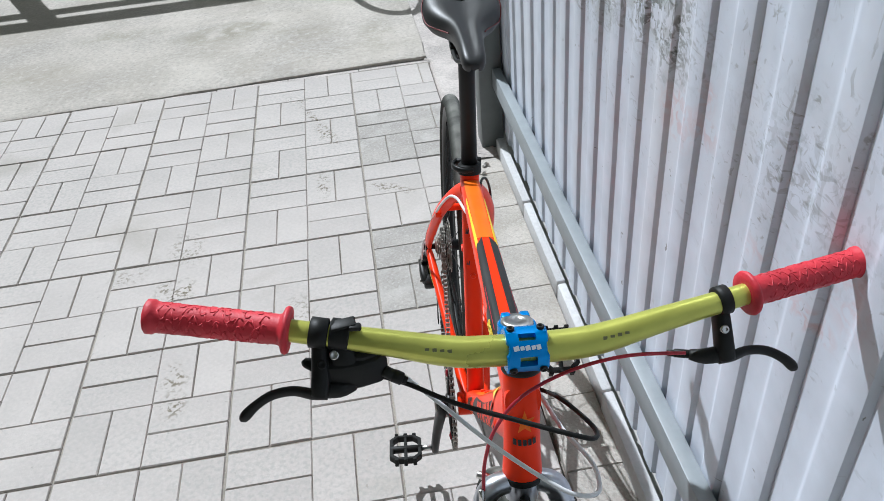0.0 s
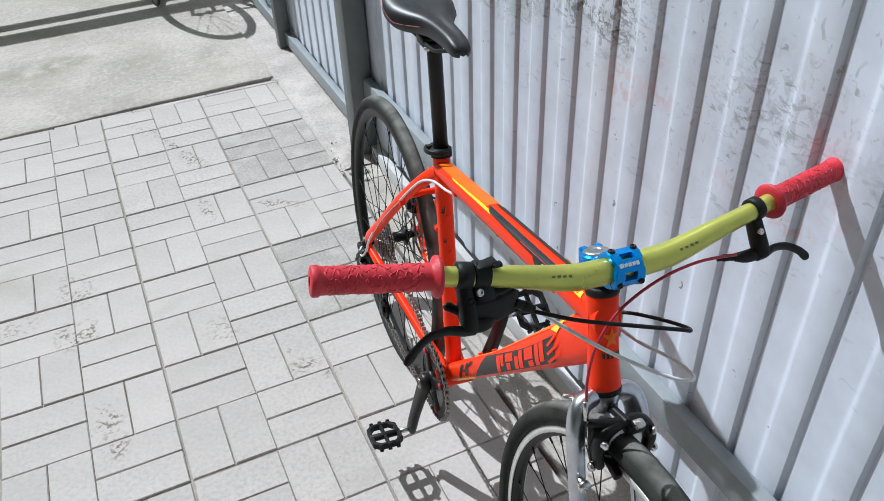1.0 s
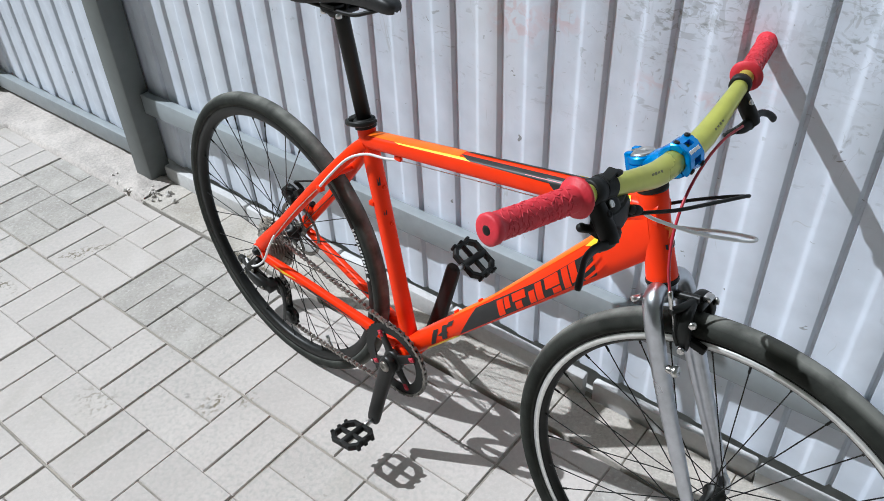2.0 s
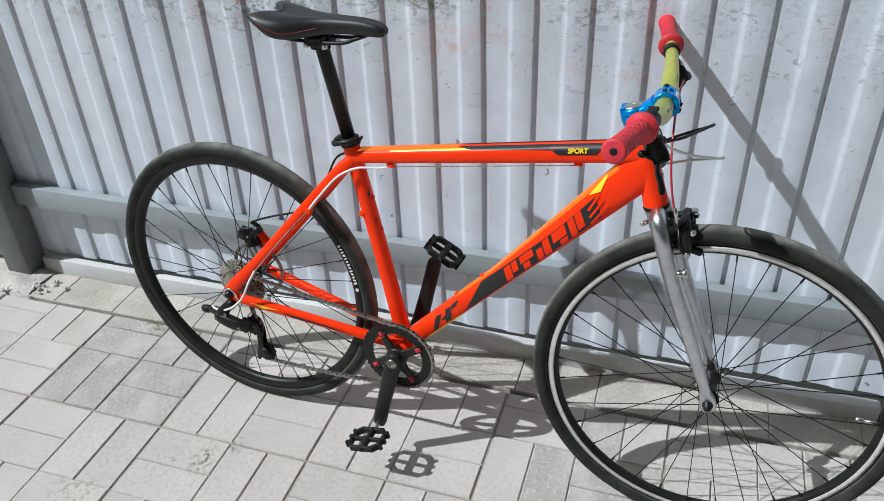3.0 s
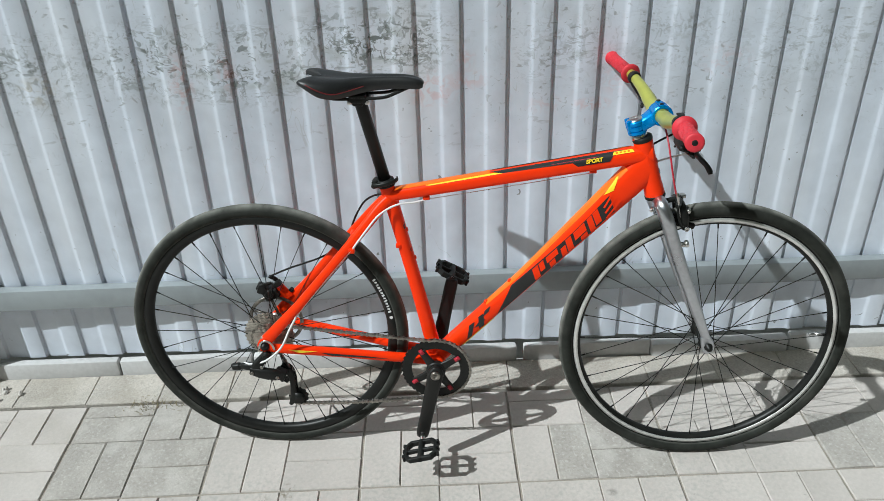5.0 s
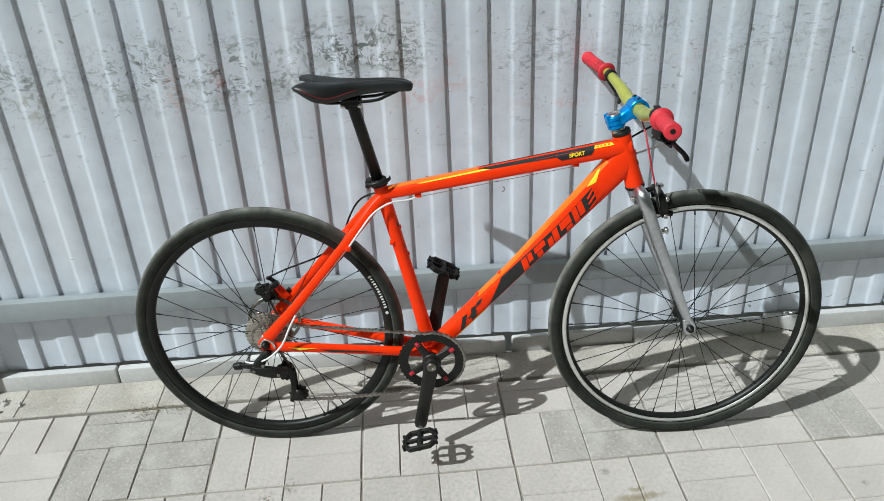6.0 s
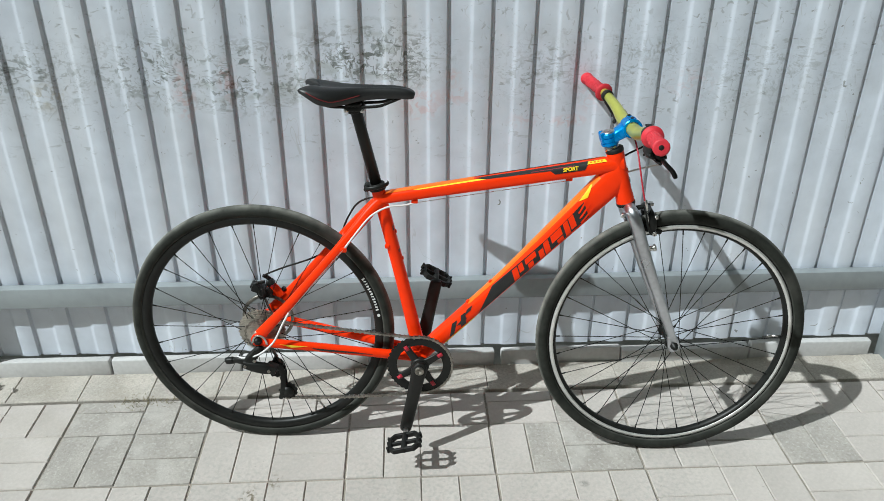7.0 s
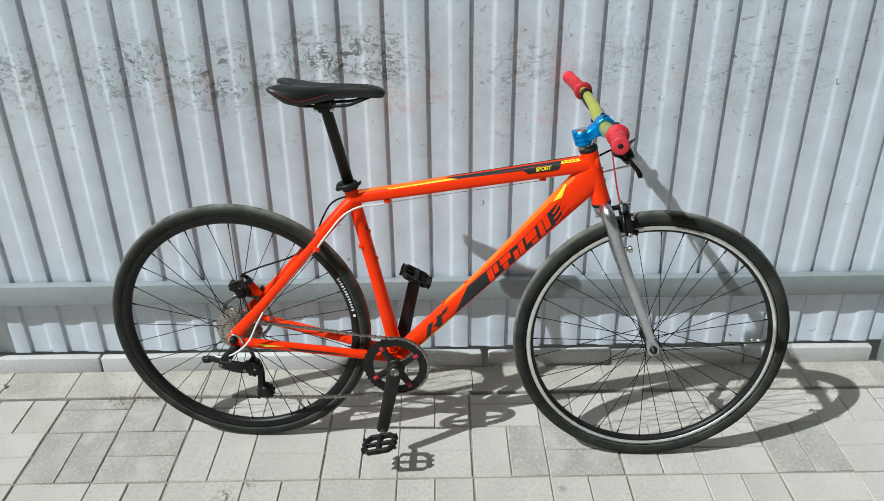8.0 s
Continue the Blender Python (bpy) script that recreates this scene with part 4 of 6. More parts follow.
def make_headset(bike):
    bm = bmesh.new()
    axis = (Vector((0.9125, 0, 0.712)) - Vector((0.874, 0, 0.840))).normalized()
    add_lathe(bm, Vector((0.9125, 0, 0.712)) - axis * 0.003, axis, [(0, 0.0222), (0.002, 0.0230), (0.007, 0.0230), (0.009, 0.0215)], 32)
    part("headset_cup", bm, PLASTIC, bike, "black lower headset cup")
    bm = bmesh.new()
    add_lathe(bm, Vector((0.874, 0, 0.840)) - axis * 0.010, axis, [(0, 0.0180), (0.002, 0.0212), (0.008, 0.0218), (0.011, 0.0212)], 32)
    part("headset_cup", bm, PLASTIC, bike, "black upper headset cup")
    bm = bmesh.new()
    add_lathe(bm, Vector((0.874, 0, 0.840)) - axis * 0.023, axis, [(0, 0.0175), (0.012, 0.0175), (0.014, 0.0165)], 28)
    part("spacer", bm, STEEL, bike, "bright alloy spacer under the stem")


BAR = [(0.872, -0.355, 0.9525), (0.884, -0.280, 0.946), (0.896, -0.210, 0.937), (0.9035, -0.140, 0.924), (0.9075, -0.075, 0.908), (0.9085, -0.035, 0.9045)]
BAR_R = [0.0111, 0.0111, 0.0111, 0.0128, 0.0155, 0.0159]


def make_cockpit(bike):
    bm = bmesh.new()
    pts = [(*p, r, r) for p, r in zip(BAR, BAR_R)]
    pts += [(p[0], -p[1], p[2], p[3], p[4]) for p in pts[::-1]]
    pts = [(x, y - 0.008, z, a, b) for x, y, z, a, b in pts]
    add_sweep(bm, pts, 20, 6, side=(1, 0, 0))
    bar = part("handlebar", bm, LIME, bike, "lime-gold anodised riser handlebar", 60)
    for s in (-1, 1):
        bm = bmesh.new()
        for i in range(6):
            q = radians(40)
            add_box(bm, Vector((0.9065, s * (0.062 + 0.0072 * i) - 0.008, 0.9055 + 0.0016 * i)) + Vector((math.cos(q), 0, math.sin(q))) * (0.0161 - 0.00025 * i), (0.0006, 0.0042, 0.0026 if i % 2 else 0.0034), 0.0, Euler((0, -q, 0)).to_matrix())
        part("marking", bm, PRINT, bar, "small olive printed marks", 0)
    # stem
    bm = bmesh.new()
    ax = Vector((-0.288, 0, 0.958)).normalized()
    st = Vector((0.8655, -0.005, 0.8625))
    add_lathe(bm, st, ax, [(0, 0.0185), (0.0015, 0.0205), (0.0075, 0.0205), (0.0080, 0.0182), (0.0100, 0.0182), (0.0105, 0.0205), (0.0185, 0.0205), (0.0190, 0.0182), (0.0210, 0.0182), (0.0215, 0.0205), (0.0285, 0.0205), (0.030, 0.0190)], 32)
    add_sweep(bm, [(0.862, -0.004, 0.877, 0.0185, 0.0130), (0.880, -0.005, 0.888, 0.0180, 0.0140), (0.895, -0.006, 0.898, 0.0225, 0.0165)], 24, 4, power=3.2)
    for s in (-1, 1):
        add_sweep(bm, [(0.868, s * 0.0155 - 0.0045, 0.8795, 0.0035, 0.0105), (0.882, s * 0.0150 - 0.005, 0.888, 0.0035, 0.0115), (0.897, s * 0.0155 - 0.006, 0.898, 0.0035, 0.0120)], 14, 4, power=3.0)
        add_box(bm, (0.846, s * 0.010 - 0.004, 0.879), (0.012, 0.011, 0.026), 0.003, Euler((0, radians(-16), 0)).to_matrix())
    loops = []
    for i in range(13):
        q = radians(112 + 210 * i / 12)
        d = Vector((math.cos(q), 0, math.sin(q)))
        loops.append([bm.verts.new(Vector((0.9085, -0.009 + w, 0.9045)) + d * r) for w, r in ((-0.0200, 0.0162), (-0.0200, 0.0205), (-0.0185, 0.0220), (0.0185, 0.0220), (0.0200, 0.0205), (0.0200, 0.0162))])
    for a, b in zip(loops, loops[1:]):
        for i in range(6):
            bm.faces.new((a[i], a[(i + 1) % 6], b[(i + 1) % 6], b[i]))
    bm.faces.new(loops[0][::-1])
    bm.faces.new(loops[-1])
    bmesh.ops.recalc_face_normals(bm, faces=bm.faces)
    stem = part("stem", bm, BLUE, bike, "bright blue anodised short stem", 40)
    # face plate: a bent plate with two windows between its bolts
    bm = bmesh.new()
    c = Vector((0.9085, -0.009, 0.9045))
    turns = [-32, -22, -12, -4, 4, 13, 22, 33, 44, 54, 63, 70, 76, 82, 92, 102, 110]
    sides = [-0.0205, -0.0190, -0.0135, -0.0085, -0.0070, 0.0, 0.0070, 0.0085, 0.0135, 0.0190, 0.0205]
    shells = []
    for radius in (0.0166, 0.0232):
        rows = []
        for q in turns:
            d = Vector((math.cos(radians(q)), 0, math.sin(radians(q))))
            pinch = 0.90 if 26 < q < 60 else 1.0
            rows.append([bm.verts.new(c + d * (radius + (0.0012 if radius > 0.02 and abs(w) > 0.0100 and (q < -2 or q > 80) else 0.0) - (0.0015 if radius > 0.02 and abs(w) > 0.020 else 0.0)) + Vector((0, w * pinch, 0))) for w in sides])
        shells.append(rows)
    def solid(i, j):
        if not (0 <= i < len(turns) - 1 and 0 <= j < len(sides) - 1):
            return False
        mid_turn, mid_side = (turns[i] + turns[i + 1]) / 2, abs(sides[j] + sides[j + 1]) / 2
        return not (mid_side < 0.0080 and (-3 < mid_turn < 21 or 62 < mid_turn < 83))
    low, high = shells
    for i in range(len(turns) - 1):
        for j in range(len(sides) - 1):
            if not solid(i, j):
                continue
            bm.faces.new((high[i][j], high[i][j + 1], high[i + 1][j + 1], high[i + 1][j]))
            bm.faces.new((low[i][j], low[i + 1][j], low[i + 1][j + 1], low[i][j + 1]))
            for (di, dj), (p0, p1) in (((-1, 0), ((i, j), (i, j + 1))), ((1, 0), ((i + 1, j + 1), (i + 1, j))), ((0, -1), ((i + 1, j), (i, j))), ((0, 1), ((i, j + 1), (i + 1, j + 1)))):
                if not solid(i + di, j + dj):
                    bm.faces.new((high[p0[0]][p0[1]], low[p0[0]][p0[1]], low[p1[0]][p1[1]], high[p1[0]][p1[1]]))
    bmesh.ops.recalc_face_normals(bm, faces=bm.faces)
    part("face_plate", bm, BLUE, stem, "blue anodised four-bolt face plate", 30)
    bm = bmesh.new()
    for i, (y, w) in enumerate(((-0.0120, 0.0052), (-0.0062, 0.0040), (-0.0008, 0.0046), (0.0048, 0.0040), (0.0098, 0.0040))):
        q = radians(45)
        d = Vector((math.cos(q), 0, math.sin(q)))
        add_box(bm, c + d * 0.0234 + Vector((0, y, 0)), (0.0008, w, 0.0048 - 0.0008 * (i % 2)), 0.0, Euler((0, -q, 0)).to_matrix() @ Euler((0.18, 0, 0)).to_matrix())
    part("marking", bm, WHITE, stem, "pale printed mark in plain bars", 0)
    for s in (-1, 1):
        for q in (-13, 96):
            bm = bmesh.new()
            d = Vector((math.cos(radians(q)), 0, math.sin(radians(q))))
            add_lathe(bm, c + d * 0.0225 + Vector((0, s * 0.0148, 0)), d, [(0, 0.0040), (0.0035, 0.0040), (0.0042, 0.0034), (0.0042, 0.0022), (0.002, 0.0018)], 14)
            part("bolt", bm, BLACK, stem)
    bm = bmesh.new()
    add_lathe(bm, st + ax * 0.0300, ax, [(0, 0.0175), (0.002, 0.0170), (0.0035, 0.0150), (0.0040, 0.006), (0.0030, 0.0055), (0.0030, 0.0035)], 32)
    part("top_cap", bm, STEEL, stem, "brushed silver top cap with a centre bolt")
    # grips
    for s in (-1, 1):
        a, b = Vector((BAR[0][0], s * 0.358 - 0.008, BAR[0][2])), Vector((0.8935, s * 0.2245 - 0.008, 0.9390))
        l = (b - a).length
        bm = bmesh.new()
        add_lathe(bm, a, b - a, [(0, 0.0120), (0.0005, 0.0148), (0.002, 0.0166), (0.008, 0.0166), (0.010, 0.0152), (0.014, 0.0148), (l - 0.012, 0.0146), (l - 0.009, 0.0156), (l - 0.006, 0.0222), (l - 0.0035, 0.0232), (l - 0.001, 0.0222), (l, 0.0140)], 40)
        grip = part("grip", bm, RED, bike, "raspberry red flanged rubber grip", 40)
        bm = bmesh.new()
        rng = random.Random(5 if s < 0 else 9)
        rot, way = turn_to(b - a), (b - a).normalized()
        for ring in range(14):
            for k in range(9):
                d0 = 0.018 + ring * 0.0072 + rng.uniform(-0.002, 0.002)
                ang = 2 * math.pi * (k + 0.5 * (ring % 2)) / 9 + rng.uniform(-0.25, 0.25)
                if d0 > l - 0.018:
                    continue
                bend = rng.choice((-1, 1))
                pts = []
                for q in range(5):
                    t = q / 4 - 0.5
                    aa = ang + 0.42 * t + 0.22 * bend * math.cos(t * 5)
                    dd = d0 + bend * 0.008 * t
                    pts.append((*(a + rot @ Vector((0.0147 * math.cos(aa), 0.0147 * math.sin(aa), dd))), 0.0008, 0.0006))
                add_sweep(bm, pts, 6, 1, side=way)
        part("grip_relief", bm, RED, grip, "moulded curling relief on the grip")
        bm = bmesh.new()
        add_lathe(bm, a - way * 0.0008, way, [(0, 0.0020), (0.0006, 0.0050), (0.0016, 0.0062)], 20)
        part("end_plug", bm, PLASTIC, grip)
    # levers and shifter
    def prism(bm, outline, z0, z1, shrink, drop=0.0):
        """A low body over a plan outline, narrower on top; drop lowers it per metre forward."""
        mx, my = sum(p[0] for p in outline) / len(outline), sum(p[1] for p in outline) / len(outline)
        rings = []
        for z, k in ((z0, 0.86), (z0 + 0.003, 1.0), (z1 - 0.006, 0.97), (z1 - 0.001, shrink), (z1, shrink - 0.12)):
            rings.append([bm.verts.new((mx + (x - mx) * k, my + (q - my) * k, z - drop * (x - 0.90))) for x, q in outline])
        n = len(outline)
        for a, b in zip(rings, rings[1:]):
            for i in range(n):
                bm.faces.new((a[i], a[(i + 1) % n], b[(i + 1) % n], b[i]))
        bm.faces.new(rings[0][::-1])
        bm.faces.new(rings[-1])
        bmesh.ops.recalc_face_normals(bm, faces=bm.faces)

    def clamp_ring(bm, where, w, way):
        add_lathe(bm, Vector(where) - way * w / 2, way, [(0, 0.0122), (0.001, 0.0150), (w - 0.001, 0.0150), (w, 0.0122)], 28)

    for s in (-1, 1):
        fx = -0.002 if s < 0 else -0.003
        way = Vector((-0.17, s, 0.14)).normalized()
        bm = bmesh.new()
        y0 = 0.2065 * s if s < 0 else 0.192
        clamp_ring(bm, (0.8965, y0, 0.9358), 0.018 if s < 0 else 0.013, way)
        # bracket from the clamp forward and down to the pivot
        add_sweep(bm, [(0.900 + fx, y0, 0.926, 0.008, 0.010), (0.912 + fx, y0 + 0.001 * s, 0.910, 0.0085, 0.011), (0.924 + fx, y0 + 0.002 * s, 0.894, 0.009, 0.011), (0.930 + fx, y0 + 0.004 * s, 0.884, 0.008, 0.009)], 16, 4, power=2.8)
        add_sweep(bm, [(0.924 + fx, y0 + 0.004 * s, 0.886, 0.008, 0.008), (0.924 + fx, y0 - 0.016 * s, 0.884, 0.008, 0.007), (0.918 + fx, y0 - 0.030 * s, 0.882, 0.005, 0.005)], 14, 4, side=(0, 0, 1), power=2.6)
        lever = part("brake_lever", bm, PLASTIC, bike, "black brake lever body and clamp")
        bm = bmesh.new()
        yb = y0 - 0.2035 * s
        add_sweep(bm, [(0.928 + fx, yb + s * 0.200, 0.884, 0.0070, 0.0052), (0.928 + fx, yb + s * 0.214, 0.885, 0.0062, 0.0045), (0.924 + fx, yb + s * 0.232, 0.887, 0.0054, 0.0038), (0.925 + fx, yb + s * 0.252, 0.885, 0.0052, 0.0036), (0.931 + fx, yb + s * 0.268, 0.879, 0.0052, 0.0036), (0.935 + fx, yb + s * 0.278, 0.871, 0.0056, 0.0042), (0.936 + fx, yb + s * 0.281, 0.866, 0.004, 0.003)], 14, 5, side=(0, 0, 1), power=2.6)
        part("lever_blade", bm, BLACK, lever, "curved black two-finger lever blade")
        bm = bmesh.new()
        add_lathe(bm, (0.919 + fx, y0 - s * 0.001, 0.9145), Vector((0.75, 0, 0.66)), [(0, 0.0045), (0.003, 0.0045), (0.004, 0.0030), (0.003, 0.0020)], 14)
        part("bolt", bm, STEEL if s > 0 else PLASTIC, lever)
        bm = bmesh.new()
        add_rod(bm, (0.918 + fx, y0 - 0.028 * s, 0.882), (0.912 + fx, y0 - 0.044 * s, 0.880), 0.0046, 12, 0.001)
        add_rod(bm, (0.914 + fx, y0 - 0.040 * s, 0.8805), (0.910 + fx, y0 - 0.050 * s, 0.879), 0.0036, 12, 0.001)
        part("barrel_adjuster", bm, PLASTIC, lever)
    bm = bmesh.new()
    clamp_ring(bm, (0.8985, -0.1870, 0.9340), 0.019, Vector((-0.17, -1, 0.14)).normalized())
    prism(bm, [(0.901, -0.214), (0.912, -0.214), (0.921, -0.204), (0.922, -0.188), (0.920, -0.168), (0.916, -0.150), (0.910, -0.143), (0.903, -0.146), (0.898, -0.158), (0.895, -0.178), (0.896, -0.200)], 0.886, 0.917, 0.84, 0.30)
    # neck between body and clamp
    add_sweep(bm, [(0.903, -0.188, 0.926, 0.011, 0.007), (0.909, -0.186, 0.914, 0.013, 0.008), (0.910, -0.184, 0.902, 0.014, 0.009)], 14, 4, power=2.8)
    shifter = part("gear_shifter", bm, PLASTIC, bike, "black trigger gear shifter", 30)
    bm = bmesh.new()
    prism(bm, [(0.900, -0.186), (0.914, -0.184), (0.915, -0.166), (0.911, -0.152), (0.904, -0.152), (0.898, -0.166)], 0.912, 0.9205, 0.86, 0.30)
    part("cover", bm, BLACK, shifter, "black top cover with small print", 30)
    bm = bmesh.new()
    add_box(bm, (0.9005, -0.183, 0.9485), (0.013, 0.024, 0.0040), 0.0018, Euler((0.12, 0.0, 0.1)).to_matrix())
    add_box(bm, (0.905, -0.172, 0.9475), (0.008, 0.012, 0.0055), 0.002)
    part("clamp_hinge", bm, PLASTIC, shifter)
    bm = bmesh.new()
    add_sweep(bm, [(0.905, -0.208, 0.892, 0.006, 0.005), (0.898, -0.216, 0.894, 0.0055, 0.005), (0.895, -0.222, 0.897, 0.0055, 0.0055), (0.893, -0.2245, 0.899, 0.003, 0.003)], 12, 4)
    part("thumb_lever", bm, PLASTIC, shifter)
    bm = bmesh.new()
    add_sweep(bm, [(0.912, -0.196, 0.884, 0.005, 0.004), (0.918, -0.212, 0.880, 0.005, 0.004), (0.920, -0.222, 0.878, 0.004, 0.003)], 12, 4)
    part("trigger", bm, PLASTIC, shifter)
    bm = bmesh.new()
    add_lathe(bm, (0.9120, -0.1935, 0.9205), Vector((0.75, 0, 0.66)), [(0, 0.0048), (0.0025, 0.0048), (0.0035, 0.0034), (0.0025, 0.0022)], 14)
    part("bolt", bm, STEEL, shifter)
    bm = bmesh.new()
    for i in range(8):
        add_box(bm, (0.9125 - 0.0010 * i, -0.183 + 0.0036 * i, 0.9165 - 0.0001 * i), (0.0016, 0.0022, 0.0006), 0.0, Euler((0, 0.30, -0.3)).to_matrix())
    part("marking", bm, RAIL, shifter, "small grey print in plain bars", 0)
    bm = bmesh.new()
    add_rod(bm, (0.912, -0.148, 0.894), (0.916, -0.137, 0.889), 0.0058, 12, 0.001)
    add_rod(bm, (0.915, -0.140, 0.890), (0.918, -0.130, 0.886), 0.0066, 10, 0.001)
    add_rod(bm, (0.918, -0.131, 0.887), (0.920, -0.126, 0.885), 0.0042, 10, 0.001)
    part("barrel_adjuster", bm, PLASTIC, shifter)
    return bar


def make_cables(bike):
    cable("rear_brake_cable", [(0.906, -0.158, 0.879), (0.922, -0.125, 0.879), (0.945, -0.080, 0.872), (0.966, -0.020, 0.864), (0.982, 0.030, 0.857), (0.979, 0.050, 0.847), (0.958, 0.056, 0.835), (0.918, 0.046, 0.818), (0.880, 0.032, 0.800), (0.850, 0.014, 0.782)], 0.0025, PLASTIC, bike, "black looping brake cable housing")
    cable("shift_cable", [(0.919, -0.127, 0.886), (0.928, -0.100, 0.862), (0.965, -0.045, 0.830), (1.000, 0.010, 0.808), (1.008, 0.036, 0.799), (0.996, 0.056, 0.788), (0.955, 0.060, 0.776), (0.905, 0.040, 0.770), (0.860, 0.024, 0.774), (0.820, 0.010, 0.778)], 0.0024, WHITE, bike, "white looping gear cable housing")
    cable("brake_cable", [(0.914, 0.152, 0.886), (0.916, 0.093, 0.890), (0.919, 0.037, 0.878), (0.924, -0.012, 0.850), (0.930, -0.039, 0.810), (0.938, -0.050, 0.768), (0.947, -0.052, 0.733)], 0.0020, RED_CABLE, bike, "dark red front brake cable housing")
    # bare wire below the top tube and its white housing along the seat stay
    d = Vector((0, -0.008, -0.023))
    p, q = Vector(TT[0]).lerp(Vector(TT[1]), 0.16) + d, Vector(TT[0]).lerp(Vector(TT[1]), 0.82) + d
    cable("gear_wire", [p, p.lerp(q, 0.5), q], 0.0009, STEEL, bike)
    cable("gear_housing", [p, (0.375, -0.014, 0.700), (0.335, -0.024, 0.698), (0.296, -0.034, 0.678), (0.262, -0.047, 0.640), (0.234, -0.056, 0.604)], 0.0025, WHITE, bike, "white gear cable housing along the seat stay")
    cable("gear_wire", [(0.234, -0.056, 0.604), (0.16, -0.070, 0.520), (0.085, -0.077, 0.428)], 0.0009, STEEL, bike)
    cable("gear_housing", [(0.088, -0.078, 0.432), (0.070, -0.082, 0.400), (0.044, -0.085, 0.350), (0.004, -0.084, 0.313), (-0.035, -0.078, 0.298), (-0.058, -0.068, 0.294)], 0.0026, WHITE, bike, "white gear cable housing to the derailleur")
    cable("brake_hose", [(0.322, 0.016, 0.706), (0.288, 0.024, 0.704), (0.254, 0.036, 0.682), (0.228, 0.046, 0.640), (0.206, 0.050, 0.590), (0.180, 0.052, 0.556), (0.130, 0.062, 0.520), (0.050, 0.055, 0.493), (0.000, 0.052, 0.472)], 0.0024, PLASTIC, bike, "black rear brake cable housing")


def make_saddle(bike):
    """Top skin over rings of (x, half width, crown height, edge drop)."""
    bm = bmesh.new()
    rows = [(0.141, 0.047, 0.988, 0.003), (0.149, 0.056, 0.992, 0.008), (0.164, 0.063, 0.994, 0.018), (0.185, 0.0655, 0.9925, 0.029), (0.209, 0.0615, 0.99, 0.0325), (0.235, 0.049, 0.988, 0.031), (0.262, 0.034, 0.988, 0.027), (0.291, 0.0255, 0.988, 0.0225), (0.325, 0.0215, 0.988, 0.02), (0.36, 0.0195, 0.987, 0.018), (0.385, 0.018, 0.983, 0.0155), (0.398, 0.014, 0.978, 0.011), (0.404, 0.007, 0.973, 0.005)]
    line = glide(rows, 3)
    seg = 22
    rings = []
    for x, w, z, drop in line:
        ring = []
        notch = max(0.0, 1 - max(0.0, x - 0.139) / 0.046)
        for j in range(seg + 1):
            t = -1 + 2 * j / seg
            e = abs(t)
            yy = w * math.copysign(min(1.0, math.sin(min(e, 1) * math.pi / 2) ** 0.9), t)
            zz = z - drop * e ** 3.2 - 0.006 * max(0, 1 - e * 3.2) * (1 if x < 0.33 else max(0, (0.40 - x) / 0.07))
            inner = min(1.0, abs(yy) / 0.050)
            xx = x + 0.048 * notch * (1 - inner) ** 1.1
            zz += 0.005 * notch * min(1, e) * (1 - e)
            ring.append(bm.verts.new((xx, yy, zz)))
        rings.append(ring)
    for a, b in zip(rings, rings[1:]):
        for j in range(seg):
            bm.faces.new((a[j], a[j + 1], b[j + 1], b[j]))
    under = []
    for ring, (x, w, z, drop) in zip(rings, line):
        low = []
        for v in ring:
            low.append(bm.verts.new((v.co.x * 0.985 + 0.004, v.co.y * 0.90, v.co.z - 0.007 - 0.004 * (1 - abs(v.co.y) / max(w, 1e-4)))))
        under.append(low)
    for a, b in zip(under, under[1:]):
        for j in range(seg):
            bm.faces.new((a[j], b[j], b[j + 1], a[j + 1]))
    for a, b, c, d in zip(rings, rings[1:], under, under[1:]):
        bm.faces.new((a[0], b[0], d[0], c[0]))
        bm.faces.new((a[-1], c[-1], d[-1], b[-1]))
    for ring, low in ((rings[0], under[0]), (rings[-1], under[-1])):
        for j in range(seg):
            bm.faces.new((ring[j], low[j], low[j + 1], ring[j + 1]))
    bmesh.ops.remove_doubles(bm, verts=bm.verts, dist=0.0002)
    bmesh.ops.recalc_face_normals(bm, faces=bm.faces)
    saddle = part("saddle", bm, SADDLE, bike, "black vinyl saddle with red side piping", 60)
    for s in (-1, 1):
        bm = bmesh.new()
        seam = []
        for px, pz in ((0.164, 0.984), (0.180, 0.976), (0.197, 0.968), (0.218, 0.962), (0.240, 0.963), (0.262, 0.967), (0.280, 0.971)):
            near = min(line, key=lambda q: abs(q[0] - px))
            e = max(0.0, (near[2] - pz) / near[3]) ** (1 / 3.2)
            seam.append((px, s * (near[1] * math.sin(min(e, 1) * math.pi / 2) ** 0.9 + 0.0012), pz, 0.0011, 0.0011))
        add_sweep(bm, seam, 8, 4)
        part("piping", bm, PIPING, saddle, "thin dark red piping")
        bm = bmesh.new()
        add_sweep(bm, [(0.372, s * 0.008, 0.962, 0.0035, 0.0035), (0.345, s * 0.015, 0.952, 0.0035, 0.0035), (0.315, s * 0.021, 0.944, 0.0035, 0.0035), (0.240, s * 0.022, 0.942, 0.0035, 0.0035), (0.205, s * 0.028, 0.946, 0.0035, 0.0035), (0.180, s * 0.038, 0.962, 0.0035, 0.0035)], 10, 4)
        part("saddle_rail", bm, BLACK, saddle)
    bm = bmesh.new()
    way = (Vector((0.262, 0, 0.946)) - Vector((0.3105, 0, 0.742))).normalized()
    a = Vector((0.3125, 0, 0.734))
    add_lathe(bm, a, way, [(0, 0.0136), (0.196, 0.0136), (0.202, 0.0150), (0.210, 0.0150)], 28)
